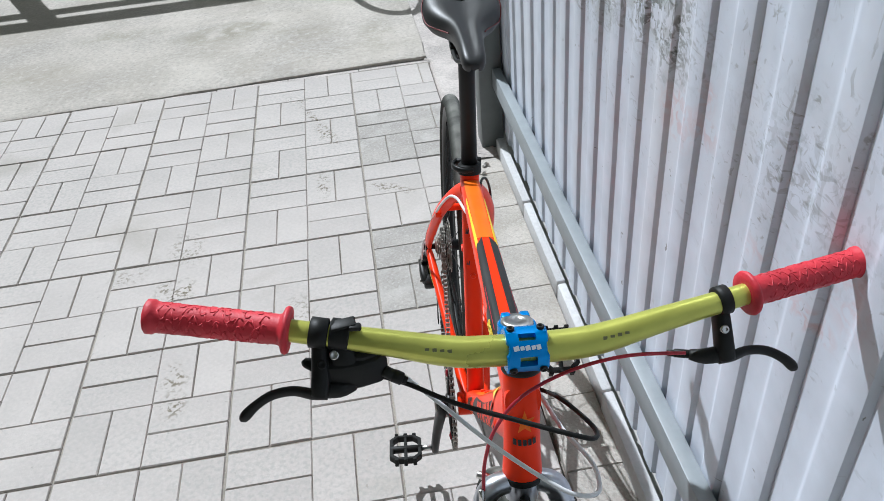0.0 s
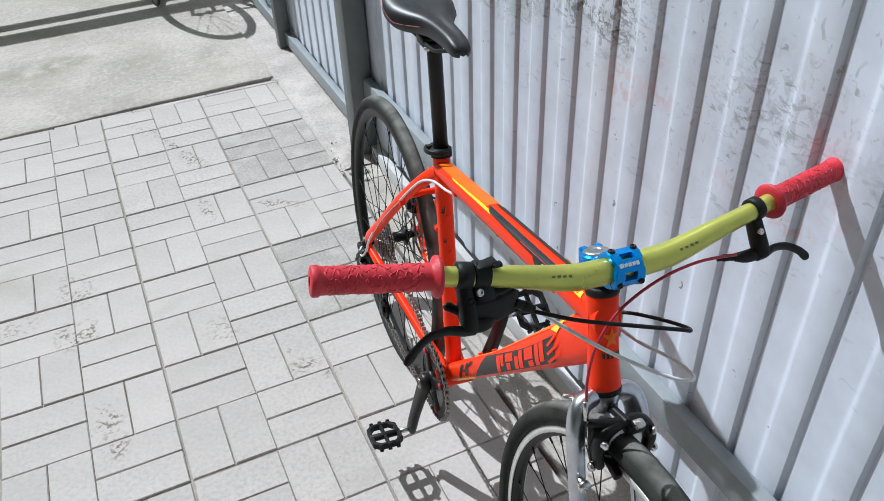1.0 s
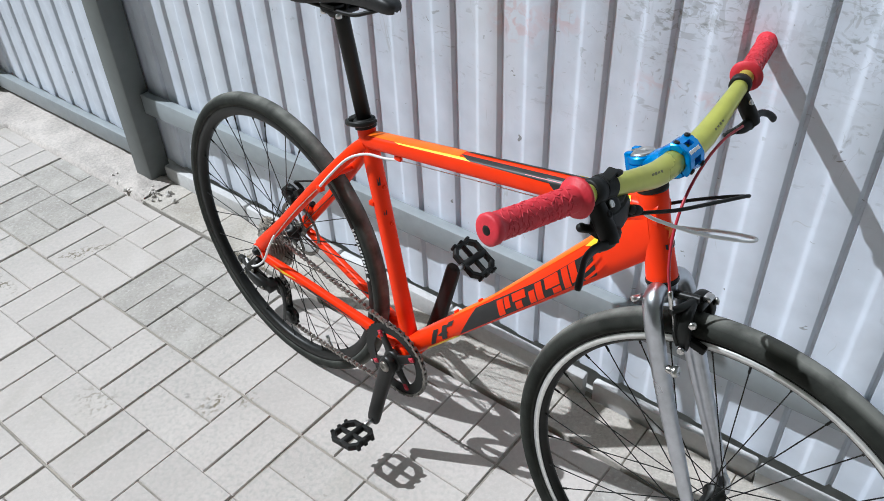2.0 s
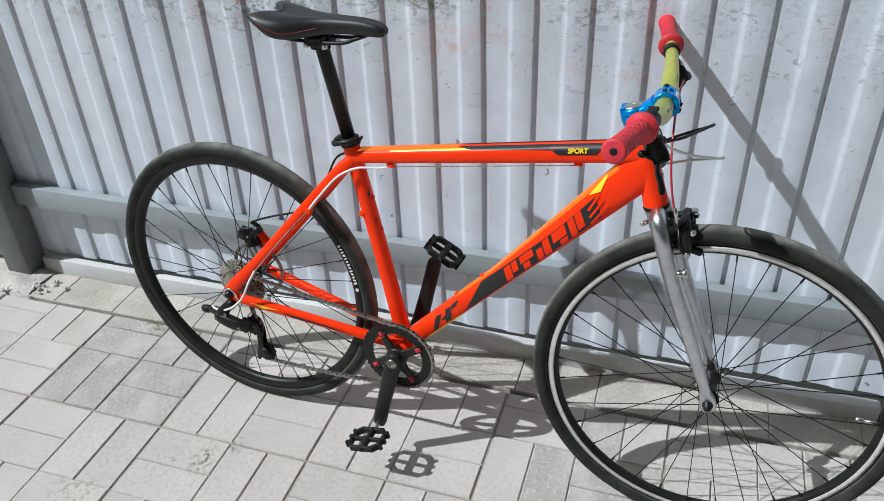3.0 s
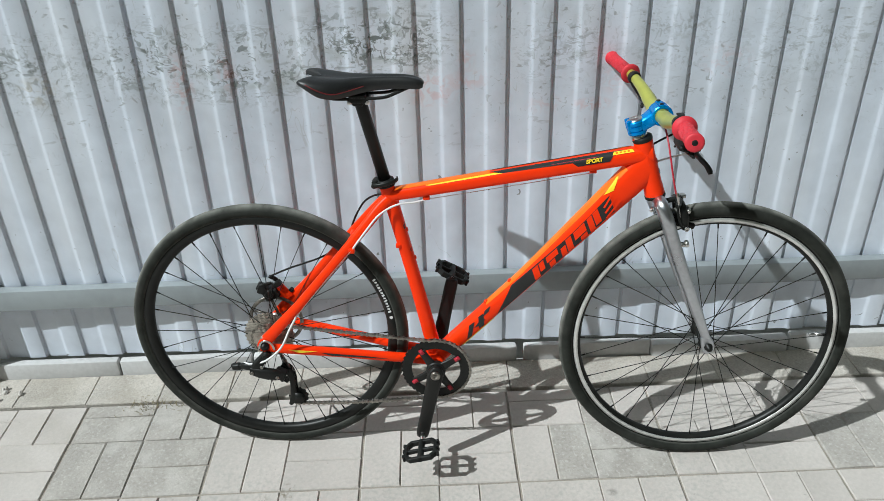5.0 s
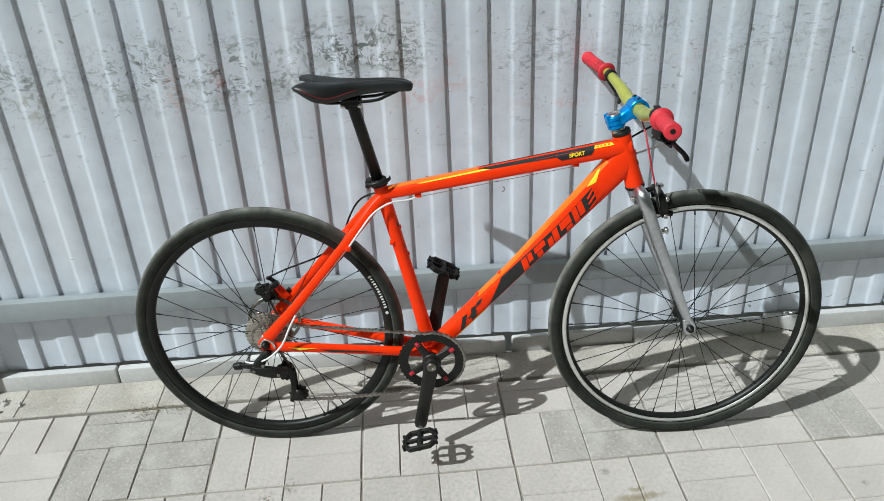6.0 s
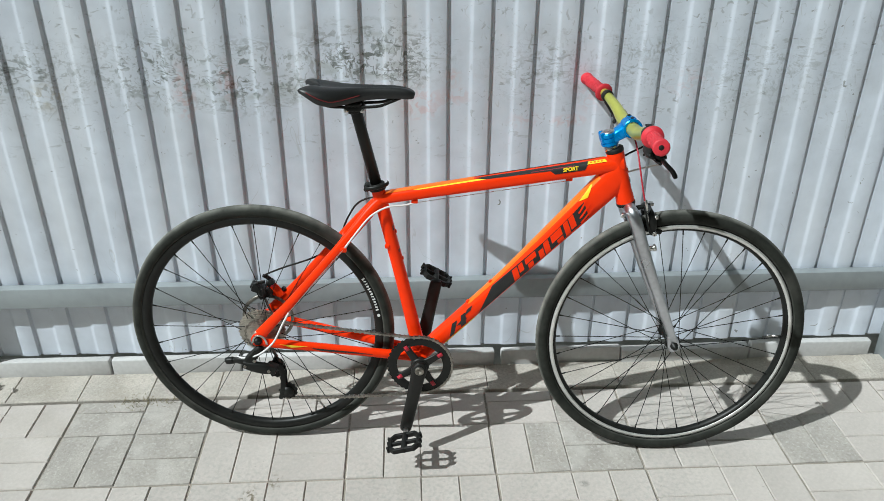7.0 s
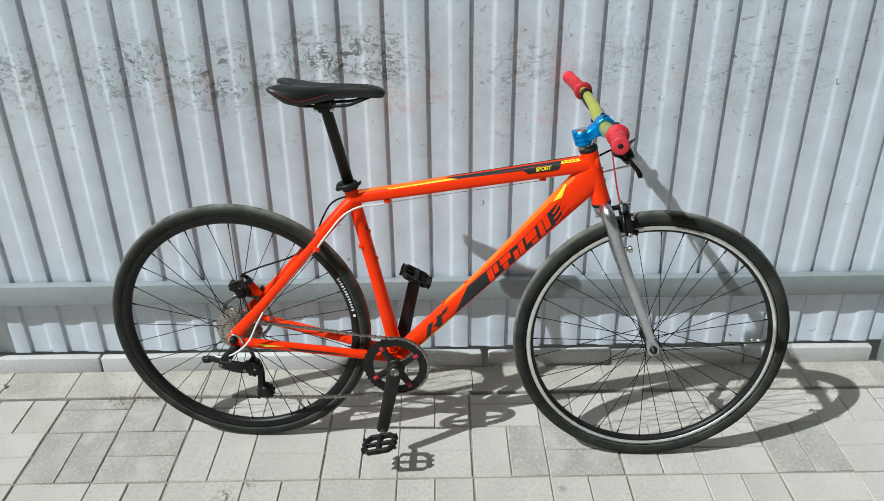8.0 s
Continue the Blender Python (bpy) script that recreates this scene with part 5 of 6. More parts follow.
    post = part("seat_post", bm, BLACK, bike, "matt black seat post")
    bm = bmesh.new()
    add_box(bm, (0.264, 0, 0.9375), (0.044, 0.050, 0.010), 0.003)
    add_box(bm, (0.262, 0, 0.930), (0.026, 0.032, 0.014), 0.005)
    add_box(bm, (0.263, 0, 0.9470), (0.036, 0.054, 0.008), 0.003)
    add_rod(bm, (0.246, 0, 0.926), (0.246, 0, 0.958), 0.0035, 10)
    add_rod(bm, (0.282, 0, 0.926), (0.282, 0, 0.958), 0.0035, 10)
    part("seat_clamp_head", bm, BLACK, post)
    for x in (0.246, 0.284):
        bm = bmesh.new()
        add_rod(bm, (x, -0.020, 0.930), (x, -0.020, 0.938), 0.0055, 12, 0.001)
        part("bolt", bm, STEEL, post)
    # quick-release collar
    bm = bmesh.new()
    c = Vector((0.3105, 0, 0.744))
    add_lathe(bm, c - way * 0.010, way, [(0, 0.0175), (0.001, 0.0200), (0.016, 0.0200), (0.018, 0.0180)], 28)
    add_box(bm, c + Vector((-0.024, 0, -0.002)), (0.014, 0.024, 0.015), 0.003)
    add_rod(bm, c + Vector((-0.024, -0.022, -0.002)), c + Vector((-0.024, 0.022, -0.002)), 0.0065, 14, 0.001)
    collar = part("seat_collar", bm, PLASTIC, bike, "black quick-release seat collar")
    bm = bmesh.new()
    add_sweep(bm, [(*(c + Vector((-0.026, -0.020, -0.001))), 0.006, 0.0035), (*(c + Vector((-0.010, -0.028, 0.003))), 0.005, 0.003), (*(c + Vector((0.012, -0.026, 0.008))), 0.005, 0.003), (*(c + Vector((0.026, -0.012, 0.010))), 0.0045, 0.003), (*(c + Vector((0.026, 0.004, 0.010))), 0.003, 0.002)], 10, 4, side=(0, 0, 1))
    part("lever", bm, BLACK, collar)


def make_pedal(bike, centre, side, tilt):
    bm = bmesh.new()
    L, W = 0.074, 0.060
    x, y, k = L / 2, W / 2, 0.012
    plan = [(-x + k, -y), (x - k, -y), (x, -y + k), (x, y - k), (x - k, y), (-x + k, y), (-x, y - k), (-x, -y + k)]
    rings = []
    for grow, z in ((0.0040, -0.0058), (0.0040, 0.0058), (0.0026, 0.0072), (-0.0026, 0.0072), (-0.0040, 0.0058), (-0.0040, -0.0058), (-0.0026, -0.0072), (0.0026, -0.0072)):
        rings.append([bm.verts.new((px * (1 + grow / x), py * (1 + grow / y), z)) for px, py in plan])
    for a, b in zip(rings, rings[1:] + rings[:1]):
        for i in range(8):
            bm.faces.new((a[i], a[(i + 1) % 8], b[(i + 1) % 8], b[i]))
    bmesh.ops.recalc_face_normals(bm, faces=bm.faces)
    add_box(bm, (0, 0, 0), (2 * x, 0.0068, 0.012), 0.0015, None, 1)
    add_rod(bm, (0, -y - 0.004, 0), (0, y + 0.004, 0), 0.0080, 16, 0.001)
    ped = part("pedal", bm, PLASTIC, bike, "black open-cage platform pedal", 30)
    ped.location = centre
    ped.rotation_euler = (0, radians(tilt), 0)
    bm = bmesh.new()
    add_rod(bm, (0, -side * y, 0), (0, -side * (y + 0.034), 0), 0.0062, 14)
    part("spindle", bm, STEEL, ped)
    for sx in (-1, 1):
        for yy in (-0.019, 0.0, 0.019):
            bm = bmesh.new()
            add_box(bm, (sx * (x + 0.0055), yy, 0), (0.006, 0.008, 0.017), 0.001, None, 1)
            part("pedal_tooth", bm, PLASTIC, ped)
    return ped


def make_drivetrain(bike):
    lean = radians(12)
    way = Vector((math.sin(lean), 0, math.cos(lean)))
    bm = bmesh.new()
    toothed(bm, BB, -0.048, 0.0830, 42, 0.003, 0.0026, 0.060)
    ring = part("chainring", bm, BLACK, bike, "black toothed chainring", 20)
    bm = bmesh.new()
    for k in range(4):
        a = radians(45 + 90 * k) - lean
        d = Vector((math.cos(a), 0, math.sin(a)))
        add_sweep(bm, [(*(BB + d * 0.012 + Vector((0, -0.052, 0))), 0.005, 0.013), (*(BB + d * 0.040 + Vector((0, -0.051, 0))), 0.004, 0.0095), (*(BB + d * 0.064 + Vector((0, -0.049, 0))), 0.0035, 0.0100)], 12, 4, power=3)
    add_lathe(bm, (BB.x, -0.046, BB.z), (0, -1, 0), [(0, 0.024), (0.010, 0.024), (0.013, 0.020)], 28)
    part("spider", bm, CRANK, ring)
    for k in range(4):
        a = radians(45 + 90 * k) - lean
        d = Vector((math.cos(a), 0, math.sin(a)))
        bm = bmesh.new()
        add_box(bm, BB + d * 0.0625 + Vector((0, -0.0535, 0)), (0.015, 0.004, 0.0105), 0.0018, Euler((0, -a, 0)).to_matrix())
        add_rod(bm, BB + d * 0.0625 + Vector((0, -0.044, 0)), BB + d * 0.0625 + Vector((0, -0.0565, 0)), 0.0040, 12, 0.001)
        part("ring_bolt", bm, RED_CABLE, ring, "red anodised chainring bolt")
    for s, d in ((-1, -way), (1, way)):
        bm = bmesh.new()
        e = BB + d * 0.173
        add_sweep(bm, [(*(BB + Vector((0, s * 0.066, 0)) - d * 0.018), 0.008, 0.010), (*(BB + Vector((0, s * 0.067, 0))), 0.011, 0.0200), (*(BB + d * 0.03 + Vector((0, s * 0.070, 0))), 0.010, 0.0185), (*(BB + d * 0.10 + Vector((0, s * 0.078, 0))), 0.0085, 0.0165), (*(e + Vector((0, s * 0.084, 0))), 0.0080, 0.0160), (*(e + d * 0.012 + Vector((0, s * 0.084, 0))), 0.006, 0.010)], 20, 6, power=2.7)
        arm = part("crank_arm", bm, CRANK, bike, "black forged crank arm")
        bm = bmesh.new()
        add_lathe(bm, BB + Vector((0, s * 0.076, 0)), (0, s, 0), [(0, 0.0120), (0.004, 0.0120), (0.0055, 0.0095), (0.0055, 0.005), (0.003, 0.0045)], 20)
        part("crank_cap", bm, PLASTIC if s > 0 else CHAIN, arm)
        make_pedal(bike, e + Vector((0, s * 0.147, -0.004)), s, -14 if s < 0 else 28)
    # cassette
    bm = bmesh.new()
    for i in range(8):
        toothed(bm, REAR, -0.018 - 0.0042 * i, 0.060 - 0.0052 * i, 34 - 3 * i, 0.0018, 0.003, 0.018 + 0.012 * (i < 5))
    add_lathe(bm, (0, -0.014, 0.345), (0, -1, 0), [(0, 0.022), (0.034, 0.019), (0.038, 0.012)], 24)
    part("cassette", bm, COGS, bike, "grey steel toothed cassette", 20)
    # chain: upper run, lower run and the wrap round the ring, as separate links
    cog_r, ring_r = 0.0395, 0.0845
    up0, up1 = Vector((0.008, -0.034, 0.345 + cog_r)), BB + Vector((-0.016, -0.048, ring_r - 0.002))
    pts = [up0.lerp(up1, i / 30) for i in range(31)]
    pts += [BB + Vector((ring_r * math.cos(a), -0.048, ring_r * math.sin(a))) for a in np.linspace(radians(92), radians(-95), 22)]
    lo1 = Vector((0.057, -0.045, 0.177 - 0.022))
    pts += [pts[-1].lerp(lo1, i / 26) + Vector((0, 0, -0.006 * math.sin(math.pi * i / 26))) for i in range(1, 27)]
    low_c, up_c = Vector((0.061, -0.045, 0.177)), Vector((0.034, -0.045, 0.245))
    pts += [low_c + Vector((0.022 * math.cos(a), 0, 0.022 * math.sin(a))) for a in np.linspace(radians(-90), radians(-205), 6)]
    pts += [up_c + Vector((0.022 * math.cos(a), 0.003, 0.022 * math.sin(a))) for a in np.linspace(radians(-20), radians(60), 5)]
    pts += [REAR + Vector((cog_r * math.cos(a), -0.034, cog_r * math.sin(a))) for a in np.linspace(radians(-60), radians(-270), 16)]
    line, gone = [Vector(pts[0])], 0.0
    for a, b in zip(pts, pts[1:]):
        l = (Vector(b) - Vector(a)).length
        d = 0.0127 - gone
        while d < l:
            line.append(Vector(a).lerp(Vector(b), d / l))
            d += 0.0127
        gone = (gone + l) % 0.0127
    bm = bmesh.new()
    for i, (a, b) in enumerate(zip(line, line[1:])):
        d = b - a
        rot = Matrix((d.normalized(), Vector((0, 1, 0)), d.normalized().cross(Vector((0, 1, 0))))).transposed()
        wide = 0.0034 if i % 2 else 0.0022
        for s in (-1, 1):
            add_box(bm, (a + b) / 2 + Vector((0, s * wide, 0)), (d.length + 0.004, 0.0011, 0.0050), 0.0, rot)
        add_rod(bm, a + Vector((0, -0.0045, 0)), a + Vector((0, 0.0045, 0)), 0.0037, 7)
    part("chain", bm, CHAIN, bike, "grey steel roller chain", 0)
    # rear derailleur
    bm = bmesh.new()
    add_lathe(bm, (0.002, -0.066, 0.318), (0, -1, 0), [(0, 0.012), (0.010, 0.012), (0.014, 0.009), (0.018, 0.008)], 20)
    add_sweep(bm, [(0.004, -0.072, 0.322, 0.007, 0.012), (-0.012, -0.075, 0.306, 0.009, 0.012), (-0.024, -0.077, 0.290, 0.011, 0.014), (-0.026, -0.078, 0.280, 0.008, 0.010)], 16, 4, power=3.0)
    add_box(bm, (-0.002, -0.079, 0.2735), (0.060, 0.016, 0.011), 0.003, Euler((0, radians(14), 0)).to_matrix())
    add_box(bm, (-0.002, -0.066, 0.2700), (0.060, 0.012, 0.010), 0.003, Euler((0, radians(14), 0)).to_matrix())
    add_sweep(bm, [(-0.040, -0.080, 0.281, 0.008, 0.011), (-0.012, -0.083, 0.275, 0.009, 0.0145), (0.018, -0.080, 0.268, 0.010, 0.0150), (0.036, -0.072, 0.262, 0.009, 0.011)], 16, 5, power=3.0)
    add_box(bm, (0.030, -0.070, 0.2640), (0.030, 0.026, 0.026), 0.006, Euler((0, radians(24), 0)).to_matrix())
    add_sweep(bm, [(-0.020, -0.074, 0.284, 0.010, 0.011), (-0.050, -0.070, 0.286, 0.009, 0.0105), (-0.066, -0.067, 0.283, 0.0065, 0.0075), (-0.072, -0.066, 0.282, 0.0085, 0.0095), (-0.088, -0.064, 0.279, 0.0080, 0.0090), (-0.092, -0.064, 0.278, 0.005, 0.006)], 14, 4, power=2.5)
    der = part("rear_derailleur", bm, BLACK, bike, "black rear derailleur")
    for c, way_out in ((Vector((-0.034, -0.089, 0.279)), (0, -1, 0)), (Vector((0.026, -0.088, 0.265)), (0, -1, 0)), (Vector((-0.010, -0.084, 0.292)), (0, -1, 0.2))):
        bm = bmesh.new()
        add_lathe(bm, c, way_out, [(0, 0.0042), (0.0030, 0.0042), (0.0036, 0.0032), (0.0022, 0.0020)], 14)
        part("pivot_pin", bm, CHAIN, der, "small steel pivot pin", 30)
    for yy in (-0.054, -0.037):
        bm = bmesh.new()
        add_sweep(bm, [(0.026, yy, 0.270, 0.0014, 0.010), (0.044, yy, 0.260, 0.0014, 0.010), (0.052, yy, 0.236, 0.0014, 0.0080), (0.052, yy, 0.205, 0.0014, 0.0075), (0.050, yy, 0.180, 0.0014, 0.0095), (0.040, yy, 0.156, 0.0014, 0.0050)], 10, 4)
        add_lathe(bm, low_c + Vector((0, yy + 0.0438, 0)), (0, 1, 0), [(0, 0.0165), (0.0024, 0.0165)], 20)
        part("cage_plate", bm, BLACK, der)
    for c in (up_c, low_c):
        bm = bmesh.new()
        toothed(bm, c, 0, 0.0225, 11, 0.006, 0.003, 0.009)
        part("jockey_wheel", bm, PLASTIC, der, "", 20)
    bm = bmesh.new()
    add_lathe(bm, (0.0, -0.066, 0.345), (0, -1, 0), [(0, 0.012), (0.006, 0.012), (0.008, 0.008), (0.014, 0.007), (0.015, 0.004)], 24)
    part("axle_nut", bm, BLACK, bike)
    bm = bmesh.new()
    add_sweep(bm, [(-0.014, -0.0745, 0.338, 0.0008, 0.003), (-0.006, -0.0748, 0.357, 0.0008, 0.003), (0.008, -0.0748, 0.362, 0.0008, 0.003), (0.020, -0.0748, 0.352, 0.0008, 0.003), (0.024, -0.0745, 0.336, 0.0008, 0.003)], 8, 4)
    part("dropout_trim", bm, STEEL, bike, "bare metal rim of the dropout")


def make_brakes(bike):
    # front: dual-arm caliper with pads
    bm = bmesh.new()
    add_rod(bm, (0.925, 0, 0.694), (0.972, 0, 0.704), 0.006, 12)
    for s in (-1, 1):
        add_sweep(bm, [(0.962, s * -0.012, 0.697, 0.006, 0.007), (0.965, s * 0.012, 0.698, 0.008, 0.009), (0.968, s * 0.030, 0.690, 0.0095, 0.009), (0.973, s * 0.038, 0.672, 0.0095, 0.008), (0.976, s * 0.037, 0.656, 0.0075, 0.007), (0.977, s * 0.033, 0.643, 0.006, 0.006)], 16, 5, side=(1, 0, 0), power=2.8)
    add_sweep(bm, [(0.952, -0.047, 0.702, 0.005, 0.005), (0.960, -0.030, 0.702, 0.006, 0.007), (0.966, -0.008, 0.700, 0.007, 0.008)], 12, 4)
    add_box(bm, (0.970, 0.014, 0.692), (0.016, 0.030, 0.018), 0.004)
    # return spring and inner link
    add_sweep(bm, [(0.958, -0.034, 0.694, 0.004, 0.004), (0.962, -0.040, 0.668, 0.005, 0.004), (0.970, -0.040, 0.650, 0.005, 0.004)], 10, 4)
    brake = part("front_brake", bm, BLACK, bike, "black dual-pivot front brake caliper")
    for s in (-1, 1):
        bm = bmesh.new()
        add_box(bm, (0.978, s * 0.0205, 0.648), (0.050, 0.011, 0.012), 0.003, Euler((0, radians(12), 0)).to_matrix())
        part("brake_pad", bm, PLASTIC, brake)
        bm = bmesh.new()
        add_lathe(bm, (0.978, s * 0.044, 0.648), (0, s, 0), [(0, 0.0058), (0.005, 0.0058), (0.0065, 0.0042), (0.0055, 0.0025)], 16)
        part("bolt", bm, STEEL, brake, "bright pad bolt")
        bm = bmesh.new()
        add_lathe(bm, (0.980, s * 0.034, 0.686), Vector((0.7, s, 0)), [(0, 0.0058), (0.004, 0.0058), (0.0055, 0.004)], 16)
        part("bolt", bm, STEEL, brake)
    bm = bmesh.new()
    add_rod(bm, (0.947, -0.051, 0.736), (0.953, -0.049, 0.708), 0.0032, 12, 0.001)
    add_rod(bm, (0.953, -0.048, 0.712), (0.962, -0.046, 0.672), 0.0010, 6)
    part("barrel_adjuster", bm, STEEL, brake)
    bm = bmesh.new()
    add_box(bm, (0.978, 0.012, 0.704), (0.012, 0.016, 0.009), 0.003)
    part("quick_release", bm, STEEL, brake)
    # rear: disc rotor and caliper on the far side
    bm = bmesh.new()
    torus(bm, (0, 0.052, 0.345), (0, 1, 0), 0.0655, [(-0.0009, -0.0045), (0.0009, -0.0045), (0.0009, 0.0045), (-0.0009, 0.0045)], 48)
    add_lathe(bm, (0, 0.0508, 0.345), (0, 1, 0), [(0, 0.020), (0.0024, 0.020)], 24)
    disc = part("brake_disc", bm, CHAIN, bike, "thin steel brake disc", 30)
    for k in range(6):
        a = radians(60 * k)
        d0, d1 = Vector((0.018 * math.cos(a), 0.052, 0.018 * math.sin(a) + 0.345)), Vector((0.059 * math.cos(a + 0.6), 0.052, 0.059 * math.sin(a + 0.6) + 0.345))
        bm = bmesh.new()
        add_rod(bm, d0, d1, 0.003, 6)
        part("rotor_arm", bm, CHAIN, disc)
    bm = bmesh.new()
    add_box(bm, (-0.002, 0.056, 0.420), (0.040, 0.030, 0.024), 0.004, Euler((0, radians(-25), 0)).to_matrix())
    add_rod(bm, (-0.006, 0.034, 0.428), (-0.006, 0.070, 0.428), 0.0125, 20, 0.003)
    add_sweep(bm, [(0.020, 0.058, 0.440, 0.006, 0.007), (0.010, 0.060, 0.458, 0.005, 0.006), (-0.004, 0.054, 0.470, 0.004, 0.005)], 12, 4)
    add_rod(bm, (0.026, 0.058, 0.408), (0.050, 0.060, 0.432), 0.006, 10)
    add_box(bm, (-0.020, 0.050, 0.436), (0.030, 0.030, 0.022), 0.005, Euler((0, radians(20), 0)).to_matrix())
    add_box(bm, (0.016, 0.048, 0.452), (0.022, 0.016, 0.014), 0.003, Euler((0, radians(-35), 0)).to_matrix())
    add_rod(bm, (-0.032, 0.040, 0.440), (-0.030, 0.062, 0.446), 0.007, 12, 0.001)
    add_sweep(bm, [(-0.030, 0.044, 0.446, 0.004, 0.005), (-0.016, 0.044, 0.452, 0.004, 0.005), (0.002, 0.046, 0.456, 0.003, 0.004)], 12, 4)
    cal = part("rear_brake", bm, BLACK, bike, "black rear disc brake caliper")
    bm = bmesh.new()
    add_box(bm, (0.024, 0.056, 0.424), (0.034, 0.008, 0.046), 0.003, Euler((0, radians(-40), 0)).to_matrix())
    part("caliper_mount", bm, ORANGE, cal, "orange frame tab holding the caliper")
    bm = bmesh.new()
    add_lathe(bm, (0.020, 0.046, 0.446), (0.3, -1, 0.2), [(0, 0.004), (0.004, 0.004), (0.005, 0.003)], 14)
    part("bolt", bm, RED_CABLE, cal, "red bolt")


def make_bicycle():
    bike = new("bicycle")
    frame_ob = make_frame(bike)
    decals(frame_ob)
    make_fork(bike)
    make_headset(bike)
    make_cockpit(bike)
    make_cables(bike)
    make_saddle(bike)
    make_drivetrain(bike)
    make_brakes(bike)
    rear = make_wheel(bike, "rear_wheel", REAR, False, radians(-60))
    bm = bmesh.new()
    for i in range(13):
        a = radians(29.5 - 1.45 * i)
        rot = Euler((0, -a, 0)).to_matrix()
        tall = (0.0080, 0.0058, 0.0072, 0.0064)[i % 4]
        add_box(bm, Vector((0.3095 * math.cos(a), -0.0131, 0.3095 * math.sin(a))), (tall, 0.0006, (0.0046, 0.0030, 0.0038)[i % 3]), 0.0, rot @ Euler((0, 0.3 if i % 2 else -0.25, 0)).to_matrix())
    a = radians(9)
    add_rod(bm, Vector((0.3095 * math.cos(a), -0.0128, 0.3095 * math.sin(a))), Vector((0.3095 * math.cos(a), -0.0134, 0.3095 * math.sin(a))), 0.0042, 16)
    part("marking", bm, WHITE, rear, "white rim marks in plain bars", 0)
    wheel = make_wheel(bike, "front_wheel", FRONT, True, 0.0, 1.05, 1.18)
    # the bars are turned a little towards the fence
    pivot = Vector((0.874, 0, 0.840))
    steer = Matrix.Translation(pivot) @ Matrix.Rotation(radians(-0.4), 4, "X") @ Matrix.Rotation(radians(1.9), 4, Vector((-0.288, 0, 0.958))) @ Matrix.Translation(-pivot)
    bars = Matrix.Translation(pivot + Vector((-0.0043, 0.0016, -0.0058))) @ Matrix.Rotation(radians(-0.9), 4, "X") @ Matrix.Rotation(radians(3.2), 4, Vector((-0.288, 0, 0.958))) @ Matrix.Translation(-pivot)
    for ob in bike.children:
        kind = ob.name.split(".")[0]
        if kind in ("handlebar", "stem", "grip", "brake_lever", "gear_shifter", "spacer"):
            ob.matrix_basis = bars
        elif kind in ("rear_brake_cable", "shift_cable", "brake_cable"):
            ob.matrix_basis = Matrix.Translation((0, 0.0045, 0))
        elif kind in ("fork", "front_brake"):
            ob.matrix_basis = steer
    wheel.matrix_basis = steer @ Matrix.Translation(FRONT + Vector((0, -0.006, 0.001))) @ Matrix.Rotation(radians(-0.9), 4, "X")
    bike.matrix_world = BIKE_POSE
    return tagged(bike, "fluorescent orange city bicycle leaning on the metal fence", "bicycle")


make_bicycle()


